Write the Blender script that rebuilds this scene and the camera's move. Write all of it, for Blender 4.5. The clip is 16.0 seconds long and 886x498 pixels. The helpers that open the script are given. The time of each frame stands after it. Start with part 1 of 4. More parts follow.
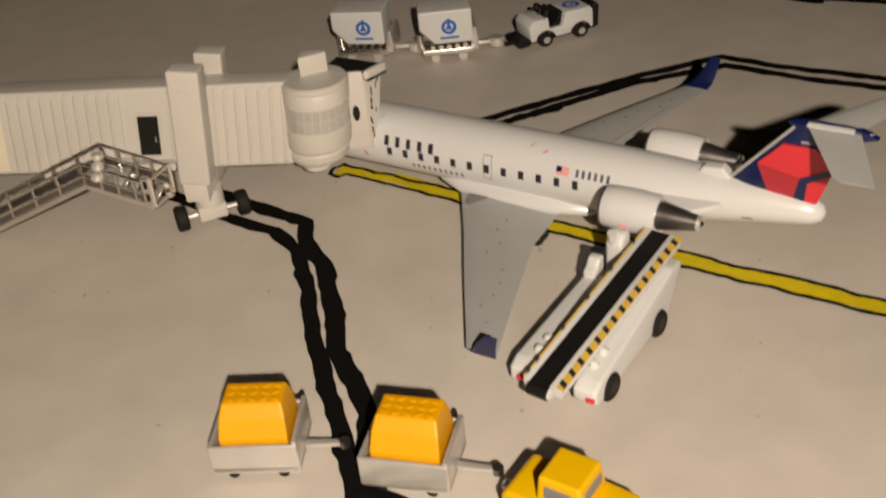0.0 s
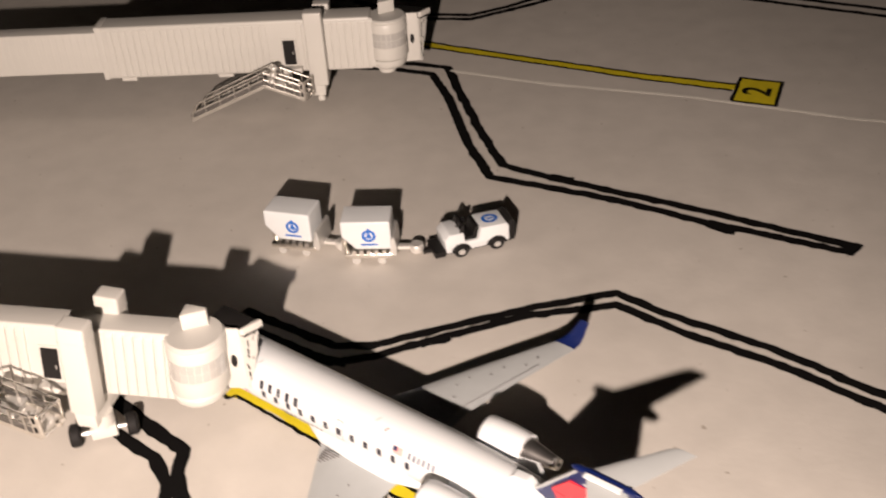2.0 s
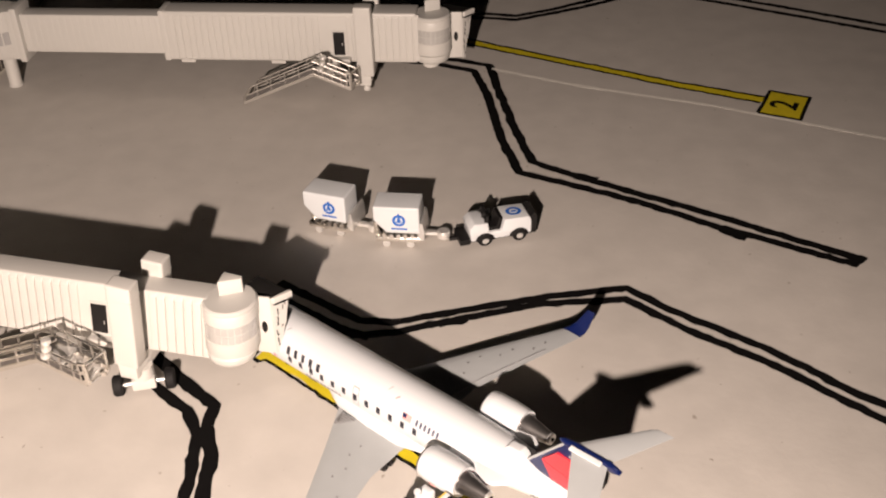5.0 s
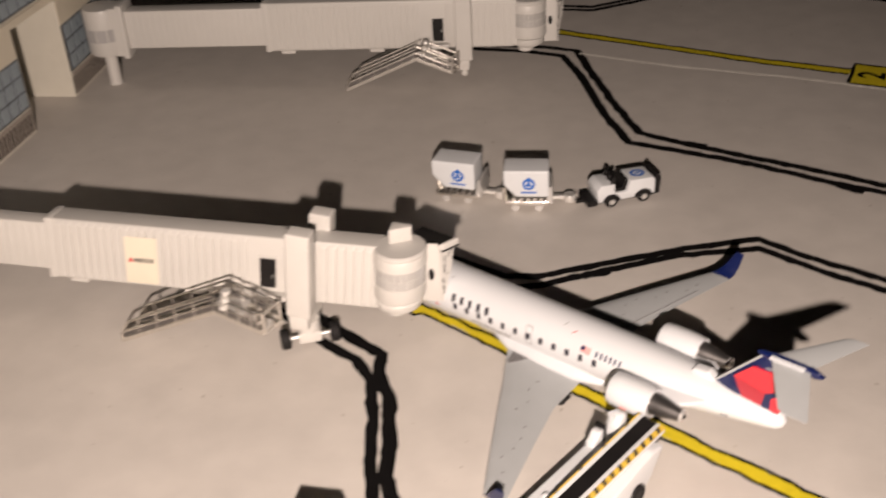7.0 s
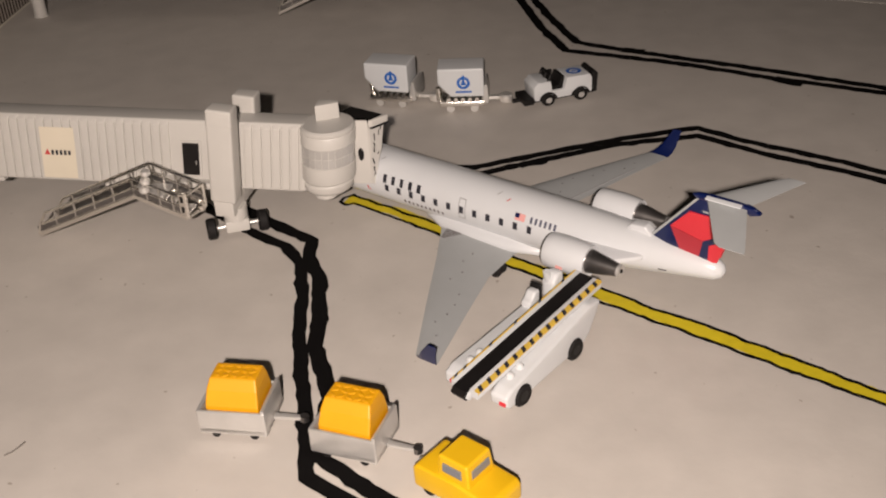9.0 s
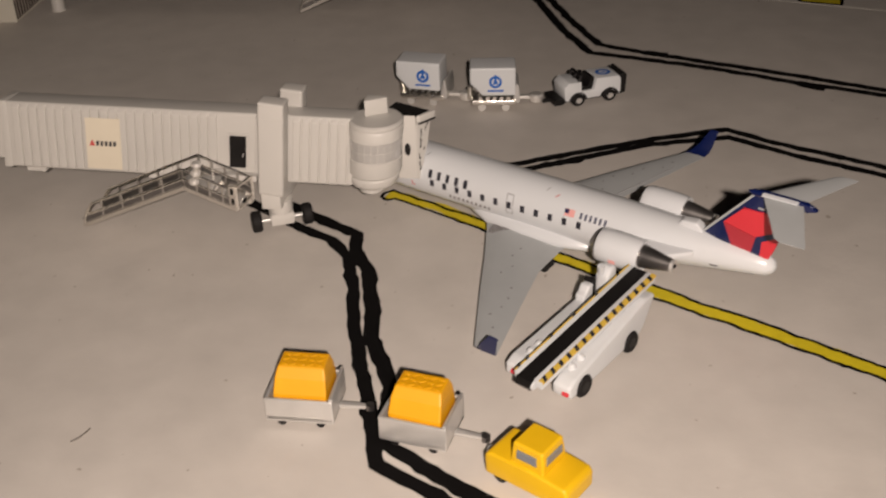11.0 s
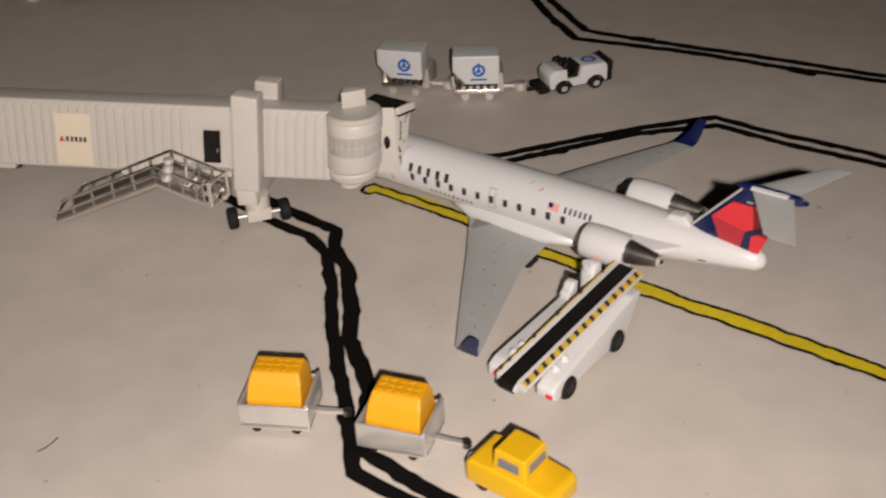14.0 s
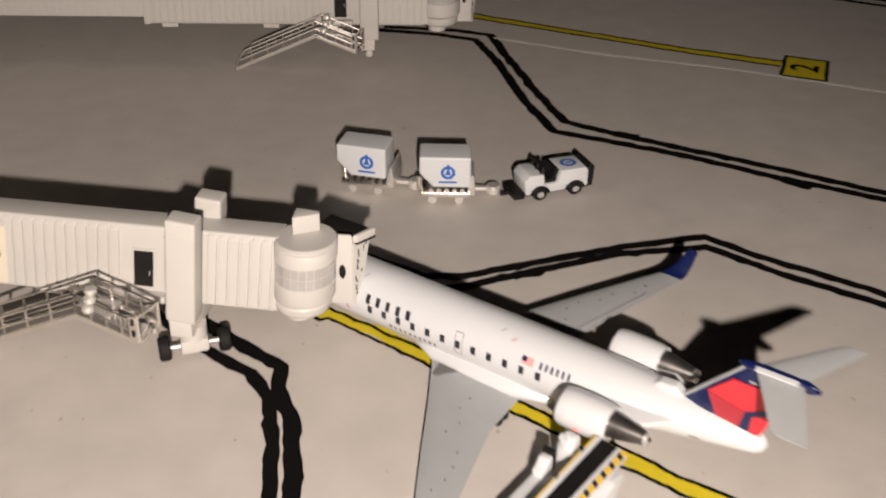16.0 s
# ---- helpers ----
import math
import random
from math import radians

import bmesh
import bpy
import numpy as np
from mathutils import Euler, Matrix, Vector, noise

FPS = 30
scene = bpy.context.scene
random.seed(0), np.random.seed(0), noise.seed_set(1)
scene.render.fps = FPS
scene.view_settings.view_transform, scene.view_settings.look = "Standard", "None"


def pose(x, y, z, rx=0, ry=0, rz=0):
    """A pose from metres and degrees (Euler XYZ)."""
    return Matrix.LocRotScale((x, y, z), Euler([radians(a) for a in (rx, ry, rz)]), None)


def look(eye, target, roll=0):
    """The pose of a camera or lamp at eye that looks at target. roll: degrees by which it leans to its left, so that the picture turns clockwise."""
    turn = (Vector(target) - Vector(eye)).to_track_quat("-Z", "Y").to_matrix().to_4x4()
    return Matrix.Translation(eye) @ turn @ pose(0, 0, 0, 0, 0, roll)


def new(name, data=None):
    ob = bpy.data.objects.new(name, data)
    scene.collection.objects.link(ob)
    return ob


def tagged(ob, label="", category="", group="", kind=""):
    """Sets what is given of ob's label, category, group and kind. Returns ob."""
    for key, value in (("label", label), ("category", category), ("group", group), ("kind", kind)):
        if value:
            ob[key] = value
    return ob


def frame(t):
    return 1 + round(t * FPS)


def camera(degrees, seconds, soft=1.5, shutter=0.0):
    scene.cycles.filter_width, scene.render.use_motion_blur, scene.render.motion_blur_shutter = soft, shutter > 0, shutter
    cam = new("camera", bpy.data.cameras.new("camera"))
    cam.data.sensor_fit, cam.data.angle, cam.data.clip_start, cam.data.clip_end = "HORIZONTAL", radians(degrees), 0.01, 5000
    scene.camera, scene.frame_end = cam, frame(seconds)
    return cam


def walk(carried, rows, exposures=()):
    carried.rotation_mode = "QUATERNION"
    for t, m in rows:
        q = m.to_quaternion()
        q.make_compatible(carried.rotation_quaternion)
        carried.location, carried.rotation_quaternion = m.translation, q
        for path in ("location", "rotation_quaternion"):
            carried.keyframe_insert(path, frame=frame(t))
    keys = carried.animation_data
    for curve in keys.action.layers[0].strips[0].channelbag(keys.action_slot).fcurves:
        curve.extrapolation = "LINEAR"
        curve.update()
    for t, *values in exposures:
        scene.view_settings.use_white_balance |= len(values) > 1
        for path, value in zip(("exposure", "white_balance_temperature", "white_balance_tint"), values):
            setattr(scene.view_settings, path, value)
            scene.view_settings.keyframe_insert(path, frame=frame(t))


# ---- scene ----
SOFT = 2.05
cam = camera(43.93, 16.0, soft=SOFT, shutter=0.5)
# seconds, eye, a point looked at, lean
PATH = [
    (0, (0.00853, 0.00762, 0.05790), (0.00076, 0.09108, 0.00336), -6.06),
    (0.5, (0.00779, 0.00830, 0.06715), (-0.00146, 0.09167, 0.01271), -5.84),
    (1, (0.00712, 0.01159, 0.08243), (-0.00558, 0.09488, 0.02857), -5.69),
    (1.5, (0.01939, 0.01953, 0.08592), (0.00585, 0.10233, 0.03152), -4.48),
    (2, (0.03292, 0.01757, 0.08648), (0.01783, 0.09945, 0.03108), -3.70),
    (2.5, (0.04070, 0.00968, 0.10141), (0.02305, 0.09062, 0.04540), -3.66),
    (3, (0.03472, 0.00499, 0.09593), (0.01501, 0.08462, 0.03875), -3.28),
    (3.5, (0.03506, 0.00933, 0.09135), (0.01471, 0.08832, 0.03349), -2.90),
    (3.6, (0.03565, 0.00821, 0.09210), (0.01451, 0.08719, 0.03452), -3.20),
    (4, (0.03613, 0.01297, 0.09081), (0.01642, 0.09225, 0.03314), -2.29),
    (4.2, (0.03851, 0.01375, 0.09155), (0.01843, 0.09341, 0.03452), -2.43),
    (6.3, (0.03431, 0.00115, 0.09012), (0.01690, 0.08308, 0.03548), -1.83),
    (6.5, (0.03198, 0.00175, 0.08926), (0.01443, 0.08452, 0.03594), -2.31),
    (7, (0.01922, -0.00480, 0.08505), (0.00034, 0.07800, 0.03226), -3.33),
    (7.1, (0.01884, -0.00643, 0.08747), (-0.00079, 0.07614, 0.03458), -3.76),
    (7.5, (0.01628, -0.00282, 0.08206), (-0.00198, 0.08068, 0.03016), -3.72),
    (8, (0.01810, -0.01110, 0.07325), (0.00152, 0.07257, 0.02105), -3.30),
    (8.2, (0.02252, -0.00766, 0.06826), (0.00660, 0.07590, 0.01568), -3.71),
    (10.3, (0.01835, -0.01225, 0.06998), (0.00606, 0.07301, 0.01919), -2.04),
    (10.5, (0.01611, -0.01002, 0.06634), (0.00454, 0.07541, 0.01566), -2.03),
    (11, (0.01319, -0.01251, 0.06890), (0.00101, 0.07216, 0.01709), -1.88),
    (11.5, (0.01005, -0.01213, 0.06299), (-0.00280, 0.07099, 0.00890), -1.79),
    (12, (0.01234, -0.00751, 0.06686), (-0.00064, 0.07536, 0.01242), -1.71),
    (12.5, (0.01101, -0.00957, 0.06511), (-0.00219, 0.07324, 0.01063), -1.80),
    (13, (0.00933, -0.00958, 0.06635), (-0.00387, 0.07351, 0.01229), -2.02),
    (13.3, (0.01053, -0.00866, 0.06635), (-0.00216, 0.07441, 0.01214), -1.69),
    (13.5, (0.01160, -0.00720, 0.06633), (-0.00080, 0.07625, 0.01264), -2.11),
    (14, (0.01406, -0.00843, 0.06825), (0.00256, 0.07548, 0.01509), -2.26),
    (14.5, (0.01880, -0.00159, 0.07154), (0.00893, 0.08299, 0.01911), -2.26),
    (15, (0.01875, -0.00212, 0.07394), (0.00964, 0.08272, 0.02179), -2.08),
    (15.5, (0.01611, -0.00117, 0.07688), (0.00792, 0.08381, 0.02481), -0.94),
    (15.6, (0.01569, -0.00118, 0.07810), (0.00752, 0.08373, 0.02591), -0.47),
    (16, (0.01187, 0.01093, 0.07221), (0.00371, 0.09598, 0.02024), 1.03),
]
EXPOSURE = [(0, -0.16, 7450, 6), (0.5, 0.07, 6850, 1), (1, 0.73, 6750, 11), (1.5, 1.06, 6750, 12), (2.5, 1.15, 6950, 13), (3.5, 0.95, 6800, 14), (4, 1.02, 6850, 13), (6.5, 0.94, 6850, 14),
            (7, 0.65, 6750, 13), (7.5, 0.62, 6650, 13), (8, 0.1, 6450, 11), (10.5, -0.06, 6650, 10), (11.5, -0.2, 6600, 10), (13, -0.2, 6450, 9), (14, -0.1, 6450, 9), (14.5, 0.12, 6450, 9), (15.5, 0.32, 6450, 9), (16, 0.5, 6450, 9)]
walk(cam, [(t, look(eye, target, roll)) for t, eye, target, roll in PATH], EXPOSURE)

# ---- light: one small torch, held just under the lens, in a dim room ----
world = bpy.data.worlds.new("dim_room")
scene.world = world
world.use_nodes = True
world.node_tree.nodes["Background"].inputs[0].default_value = (1.0, 0.86, 0.7, 1)
world.node_tree.nodes["Background"].inputs[1].default_value = 0.0008

torch_data = bpy.data.lights.new("torch", "SPOT")
torch_data.spot_size, torch_data.spot_blend, torch_data.shadow_soft_size = radians(88), 1.0, 0.0017
torch_data.energy, torch_data.color = 1.38, (1.0, 0.85, 0.755)
torch = new("torch", torch_data)
torch.matrix_world = look((0.0245, -0.043, 0.0865), (-0.002, 0.086, 0.0))

MM = 0.001


# ---- materials ----
def material(name, color, rough=0.5, metal=0.0, vary=0.06, scale=400.0, bump=0.0, bump_scale=2500.0, coat=0.0, spots=None, sss=0.0, shine=0.5):
    """A procedural surface: base colour varied at two scales, fine relief, optional specks."""
    m = bpy.data.materials.new(name)
    m.use_nodes = True
    nt = m.node_tree
    b = nt.nodes["Principled BSDF"]
    b.inputs["Roughness"].default_value, b.inputs["Metallic"].default_value = rough, metal
    b.inputs["Coat Weight"].default_value = coat
    b.inputs["Specular IOR Level"].default_value = shine
    b.inputs["Coat Roughness"].default_value = 0.15
    if sss:
        b.inputs["Subsurface Weight"].default_value = sss
        b.inputs["Subsurface Radius"].default_value = (0.0012, 0.001, 0.0008)
        b.inputs["Subsurface Scale"].default_value = 1.0
    co = nt.nodes.new("ShaderNodeTexCoord")
    big, fine = nt.nodes.new("ShaderNodeTexNoise"), nt.nodes.new("ShaderNodeTexNoise")
    big.inputs["Scale"].default_value, fine.inputs["Scale"].default_value = scale * 0.12, scale
    big.inputs["Detail"].default_value = fine.inputs["Detail"].default_value = 4
    mix = nt.nodes.new("ShaderNodeMath")
    mix.operation = "ADD"
    for tex, slot in ((big, 0), (fine, 1)):
        nt.links.new(co.outputs["Object"], tex.inputs["Vector"])
        nt.links.new(tex.outputs["Fac"], mix.inputs[slot])
    ramp = nt.nodes.new("ShaderNodeMapRange")
    ramp.inputs["From Min"].default_value, ramp.inputs["From Max"].default_value = 0.6, 1.4
    ramp.inputs["To Min"].default_value, ramp.inputs["To Max"].default_value = 1 - vary, 1 + vary
    nt.links.new(mix.outputs[0], ramp.inputs["Value"])
    tint = nt.nodes.new("ShaderNodeVectorMath")
    tint.operation = "SCALE"
    tint.inputs[0].default_value = color
    nt.links.new(ramp.outputs["Result"], tint.inputs["Scale"])
    out = tint.outputs["Vector"]
    if spots:
        size, level, dark = spots
        sp = nt.nodes.new("ShaderNodeTexNoise")
        sp.inputs["Scale"].default_value, sp.inputs["Detail"].default_value = size, 1
        nt.links.new(co.outputs["Object"], sp.inputs["Vector"])
        cut = nt.nodes.new("ShaderNodeMapRange")
        cut.inputs["From Min"].default_value, cut.inputs["From Max"].default_value = level, level + 0.03
        cut.inputs["To Min"].default_value, cut.inputs["To Max"].default_value = 0.0, 1.0
        nt.links.new(sp.outputs["Fac"], cut.inputs["Value"])
        mc = nt.nodes.new("ShaderNodeMix")
        mc.data_type = "RGBA"
        nt.links.new(cut.outputs["Result"], mc.inputs["Factor"])
        nt.links.new(out, mc.inputs["A"])
        mc.inputs["B"].default_value = (*dark, 1)
        out = mc.outputs["Result"]
    nt.links.new(out, b.inputs["Base Color"])
    rr = nt.nodes.new("ShaderNodeMapRange")
    rr.inputs["To Min"].default_value, rr.inputs["To Max"].default_value = max(0.03, rough - 0.06), min(1.0, rough + 0.06)
    nt.links.new(fine.outputs["Fac"], rr.inputs["Value"])
    nt.links.new(rr.outputs["Result"], b.inputs["Roughness"])
    if bump:
        bn = nt.nodes.new("ShaderNodeTexNoise")
        bn.inputs["Scale"].default_value, bn.inputs["Detail"].default_value = bump_scale, 3
        nt.links.new(co.outputs["Object"], bn.inputs["Vector"])
        bp = nt.nodes.new("ShaderNodeBump")
        bp.inputs["Strength"].default_value, bp.inputs["Distance"].default_value = bump, 0.0001
        nt.links.new(bn.outputs["Fac"], bp.inputs["Height"])
        nt.links.new(bp.outputs["Normal"], b.inputs["Normal"])
    return m


PAPER = material("apron_board", (0.55, 0.515, 0.475), 0.62, vary=0.1, scale=190, bump=0.2, bump_scale=1100, spots=(900, 0.765, (0.36, 0.32, 0.28)))
INK = material("black_marker", (0.005, 0.0046, 0.0046), 0.85, vary=0.25, scale=900, shine=0.06)
YELLOW_INK = material("yellow_marker", (0.62, 0.50, 0.02), 0.5, vary=0.14, scale=700)
WHITE_INK = material("white_paint_pen", (0.75, 0.72, 0.66), 0.6, vary=0.08)
BRIDGE = material("ivory_plastic", (0.535, 0.52, 0.49), 0.42, vary=0.03, scale=300, bump=0.06)
BRIDGE_GAP = material("grey_seam", (0.16, 0.145, 0.13), 0.7)
BLACK = material("black_plastic", (0.010, 0.009, 0.009), 0.45, vary=0.2, bump=0.1, shine=0.25)
RUBBER = material("black_rubber", (0.012, 0.011, 0.011), 0.7, vary=0.25, bump=0.15, shine=0.2)
CHROME = material("chrome_plate", (0.50, 0.475, 0.44), 0.48, metal=1.0, vary=0.1, bump=0.2, bump_scale=1500)
BRIGHT = material("polished_chrome", (0.86, 0.83, 0.78), 0.24, metal=1.0, vary=0.08, bump=0.7, bump_scale=900)
# Whiter and less metallic: the glints of shiny silver are in the colour.
GLINT = material("glint_silver", (0.9, 0.88, 0.84), 0.33, metal=0.65, vary=0.05, bump=0.35, bump_scale=900)
STEEL = material("cast_silver_metal", (0.64, 0.63, 0.61), 0.33, metal=0.6, vary=0.1, bump=0.15)
EXHAUST = material("burnished_metal", (0.2, 0.19, 0.185), 0.33, metal=0.9, vary=0.2, scale=600)
SKIN = material("white_gloss_paint", (0.625, 0.645, 0.665), 0.3, vary=0.02, scale=300, coat=0.3, bump=0.03, bump_scale=900)
WING = material("light_grey_paint", (0.36, 0.375, 0.38), 0.4, vary=0.05, scale=500)
NAVY = material("navy_paint", (0.004, 0.010, 0.065), 0.3, vary=0.1, coat=0.2)
RED = material("bright_red_paint", (0.62, 0.03, 0.045), 0.38, vary=0.06)
DARK_RED = material("deep_red_paint", (0.40, 0.025, 0.04), 0.38, vary=0.06)
PRINT = material("dark_print", (0.02, 0.02, 0.03), 0.5, vary=0.2)
PRINT_GREY = material("grey_print", (0.33, 0.33, 0.34), 0.5)
REG = material("faded_navy_print", (0.09, 0.095, 0.14), 0.5)
PRINT_DIM = material("dim_print", (0.17, 0.16, 0.16), 0.6)
PRINT_RED = material("red_print", (0.55, 0.06, 0.06), 0.5)
PINK = material("pale_red_print", (0.74, 0.36, 0.34), 0.5)
BLUE = material("blue_print", (0.012, 0.115, 0.46), 0.45, vary=0.08)
WHITE = material("white_plastic", (0.615, 0.635, 0.65), 0.4, vary=0.03, bump=0.08)
YELLOW = material("yellow_plastic", (0.70, 0.335, 0.003), 0.5, vary=0.06, bump=0.08)
LEMON = material("lemon_plastic", (0.70, 0.42, 0.008), 0.42, vary=0.06, bump=0.1)
HAZARD = material("hazard_yellow", (0.66, 0.45, 0.07), 0.5, vary=0.15)
GLASS_GREY = material("grey_window_print", (0.19, 0.20, 0.22), 0.3, vary=0.15)
FAINT_PANE = material("faint_window_print", (0.36, 0.35, 0.345), 0.4, vary=0.1)
PANEL = material("cream_card", (0.68, 0.62, 0.50), 0.6, vary=0.03)
CARD = material("terminal_card", (0.60, 0.57, 0.49), 0.6, vary=0.05, bump=0.1)
PANE = material("blue_grey_pane", (0.27, 0.32, 0.355), 0.4, vary=0.12)
MULLION = material("dark_mullion_print", (0.05, 0.055, 0.065), 0.6)
GRILLE = material("grille_shadow_print", (0.04, 0.032, 0.027), 0.7)
SLAT = material("grille_slat_print", (0.33, 0.29, 0.25), 0.6)
CLEAR = material("frosted_band", (0.40, 0.39, 0.375), 0.14, vary=0.1, coat=0.8)
# Dark canopy, its colour taken darker still for the shadow lying on it.
CANOPY = material("dark_shaded_canopy", (0.012, 0.011, 0.0105), 0.7, shine=0.15, vary=0.15)
WALL = material("unseen_wall", (0.05, 0.045, 0.04), 0.8)


# ---- mesh helpers: all shapes are drawn in millimetres ----
def part(name, bm, mat, parent=None, label="", smooth=False, at=None):
    me = bpy.data.meshes.new(name)
    bmesh.ops.recalc_face_normals(bm, faces=bm.faces)
    bm.transform(Matrix.Scale(MM, 4))
    bm.to_mesh(me)
    bm.free()
    me.materials.append(mat)
    if smooth:
        me.polygons.foreach_set("use_smooth", [True] * len(me.polygons))
        me.set_sharp_from_angle(angle=radians(38))
    ob = new(name, me)
    if parent:
        ob.parent = parent
    if at is not None:
        ob.matrix_basis = at
    return tagged(ob, label)


def same(name, data, parent, m, label=""):
    ob = new(name, data)
    ob.parent = parent
    ob.matrix_basis = m
    return tagged(ob, label)


def place(x, y, z, rx=0, ry=0, rz=0):
    return pose(x * MM, y * MM, z * MM, rx, ry, rz)


def root(name, m, label, category, group="", kind=""):
    ob = new(name)
    ob.empty_display_size = 0.003
    ob.matrix_basis = m
    return tagged(ob, label, category, group, kind)


def box(x0, y0, z0, x1, y1, z1, bevel=0.15, seg=2, bm=None):
    bm = bm or bmesh.new()
    vs = [bm.verts.new((x, y, z)) for x in (x0, x1) for y in (y0, y1) for z in (z0, z1)]
    fs = [bm.faces.new([vs[i] for i in f]) for f in ((0, 1, 3, 2), (4, 6, 7, 5), (0, 4, 5, 1), (2, 3, 7, 6), (0, 2, 6, 4), (1, 5, 7, 3))]
    if bevel:
        es = {e for f in fs for e in f.edges}
        bmesh.ops.bevel(bm, geom=list(es), offset=bevel, segments=seg, affect="EDGES", profile=0.6)
    return bm


def prism(outline, y0, y1, bevel=0.12, axis="y", bm=None, seg=2):
    """An outline in x and z drawn from y0 to y1 (axis z: in x and y, drawn in z)."""
    bm = bm or bmesh.new()
    put = (lambda a, b, d: (a, d, b)) if axis == "y" else (lambda a, b, d: (a, b, d)) if axis == "z" else (lambda a, b, d: (d, a, b))
    lo = [bm.verts.new(put(a, b, y0)) for a, b in outline]
    hi = [bm.verts.new(put(a, b, y1)) for a, b in outline]
    n = len(outline)
    fs = [bm.faces.new(lo), bm.faces.new(hi[::-1])] + [bm.faces.new((lo[i], lo[(i + 1) % n], hi[(i + 1) % n], hi[i])) for i in range(n)]
    bmesh.ops.recalc_face_normals(bm, faces=fs)
    if bevel:
        es = {e for f in fs for e in f.edges}
        bmesh.ops.bevel(bm, geom=list(es), offset=bevel, segments=seg, affect="EDGES", profile=0.6, clamp_overlap=True)
    return bm


def loft(rings, closed_ends=True, bm=None):
    """A skin over rings of points with equal counts."""
    bm = bm or bmesh.new()
    vr = [[bm.verts.new(p) for p in ring] for ring in rings]
    n = len(vr[0])
    for a, b in zip(vr, vr[1:]):
        for i in range(n):
            bm.faces.new((a[i], a[(i + 1) % n], b[(i + 1) % n], b[i]))
    if closed_ends:
        bm.faces.new(vr[0][::-1])
        bm.faces.new(vr[-1])
    return bm


def rod(p, q, r, r2=None, n=10, bm=None):
    """A round bar from p to q."""
    p, q = Vector(p), Vector(q)
    t = (q - p).normalized()
    a = t.orthogonal().normalized()
    b = t.cross(a)
    rings = []
    for c, rad in ((p, r), (q, r if r2 is None else r2)):
        rings.append([c + rad * (math.cos(2 * math.pi * i / n) * a + math.sin(2 * math.pi * i / n) * b) for i in range(n)])
    return loft(rings, bm=bm)


def lathe(profile, n=32, bm=None, axis="z", c=(0, 0, 0)):
    """A turned body from (radius, height) pairs."""
    rings = []
    for r, h in profile:
        ring = []
        for i in range(n):
            a = 2 * math.pi * i / n
            u, v = r * math.cos(a), r * math.sin(a)
            ring.append((c[0] + u, c[1] + v, c[2] + h) if axis == "z" else (c[0] + h, c[1] + u, c[2] + v) if axis == "x" else (c[0] + u, c[1] + h, c[2] + v))
        rings.append(ring)
    return loft(rings, bm=bm)


def smoothed(points, step=1.2):
    """A hand-drawn way through the points, with a point about every step."""
    pts = [Vector(p) for p in points]
    out = []
    for i in range(len(pts) - 1):
        n = max(1, int((pts[i + 1] - pts[i]).length / step))
        for k in range(n):
            out.append(pts[i].lerp(pts[i + 1], k / n))
    out.append(pts[-1])
    return out


def stroke(points, width, z, seed=0, wobble=0.12, step=1.0, thick=0.02):
    """A flat line of a felt pen, with slightly uneven edges."""
    rnd = random.Random(seed)
    pts = smoothed(points, step)
    bm = bmesh.new()
    rows = []
    drift = 0.0
    # where the pen was set down anew the line swells on one side
    swell = []
    d = rnd.uniform(2, 5)
    while d < step * len(pts):
        swell.append((d, rnd.choice((-1, 1)), rnd.uniform(0.05, 0.2)))
        d += rnd.uniform(3.5, 7.5)
    for i, p in enumerate(pts):
        t = (pts[min(i + 1, len(pts) - 1)] - pts[max(i - 1, 0)]).normalized()
        nrm = Vector((-t.y, t.x))
        drift = 0.7 * drift + rnd.uniform(-wobble, wobble)
        wl = width / 2 * (1 + rnd.uniform(-0.16, 0.16)) + drift * 0.4
        wr = width / 2 * (1 + rnd.uniform(-0.16, 0.16)) - drift * 0.4
        for d, flank, grow in swell:
            extra = width * grow * math.exp(-((i * step - d) / 0.7) ** 2)
            wl, wr = (wl + extra, wr) if flank > 0 else (wl, wr + extra)
        a, b = p + nrm * wl, p - nrm * wr
        rows.append([bm.verts.new((q.x, q.y, h)) for q, h in ((a, z), (b, z), (b, z - thick), (a, z - thick))])
    for r0, r1 in zip(rows, rows[1:]):
        for i in range(4):
            bm.faces.new((r0[i], r0[(i + 1) % 4], r1[(i + 1) % 4], r1[i]))
    bm.faces.new(rows[0][::-1])
    bm.faces.new(rows[-1])
    return bm


# ---- the board that serves as the apron, and an unseen room added round it ----
ground = part("ground", box(-330, -220, -6, 330, 480, 0, 0), PAPER)
tagged(ground, "matte warm grey board painted as an airport apron", "ground", kind="structure")
# Assumed walls close the scene; they are dark so little light bounces back.
for wall_name, b in (("wall_north", (-400, 520, -300, 400, 540, 600)), ("wall_south", (-400, -280, -300, 400, -260, 600)),
                     ("wall_west", (-420, -280, -300, -400, 540, 600)), ("wall_east", (400, -280, -300, 420, 540, 600))):
    tagged(part(wall_name, box(*b, 0), WALL), "plain dark unseen wall, added to enclose the board", "wall", kind="structure")
tagged(part("ceiling", box(-420, -280, 600, 420, 540, 620, 0), WALL), "plain dark unseen ceiling, added above the board", "ceiling", kind="structure")
tagged(part("floor", box(-420, -280, -320, 420, 540, -300, 0), WALL), "dark unseen floor, added below the board", "floor", kind="structure")
tagged(part("table", box(-330, -220, -300, 330, 480, -6, 2), WALL), "plain unseen base, added under the apron board", "table", kind="structure")

# ---- hand-drawn markings ----
mark_id = [0]


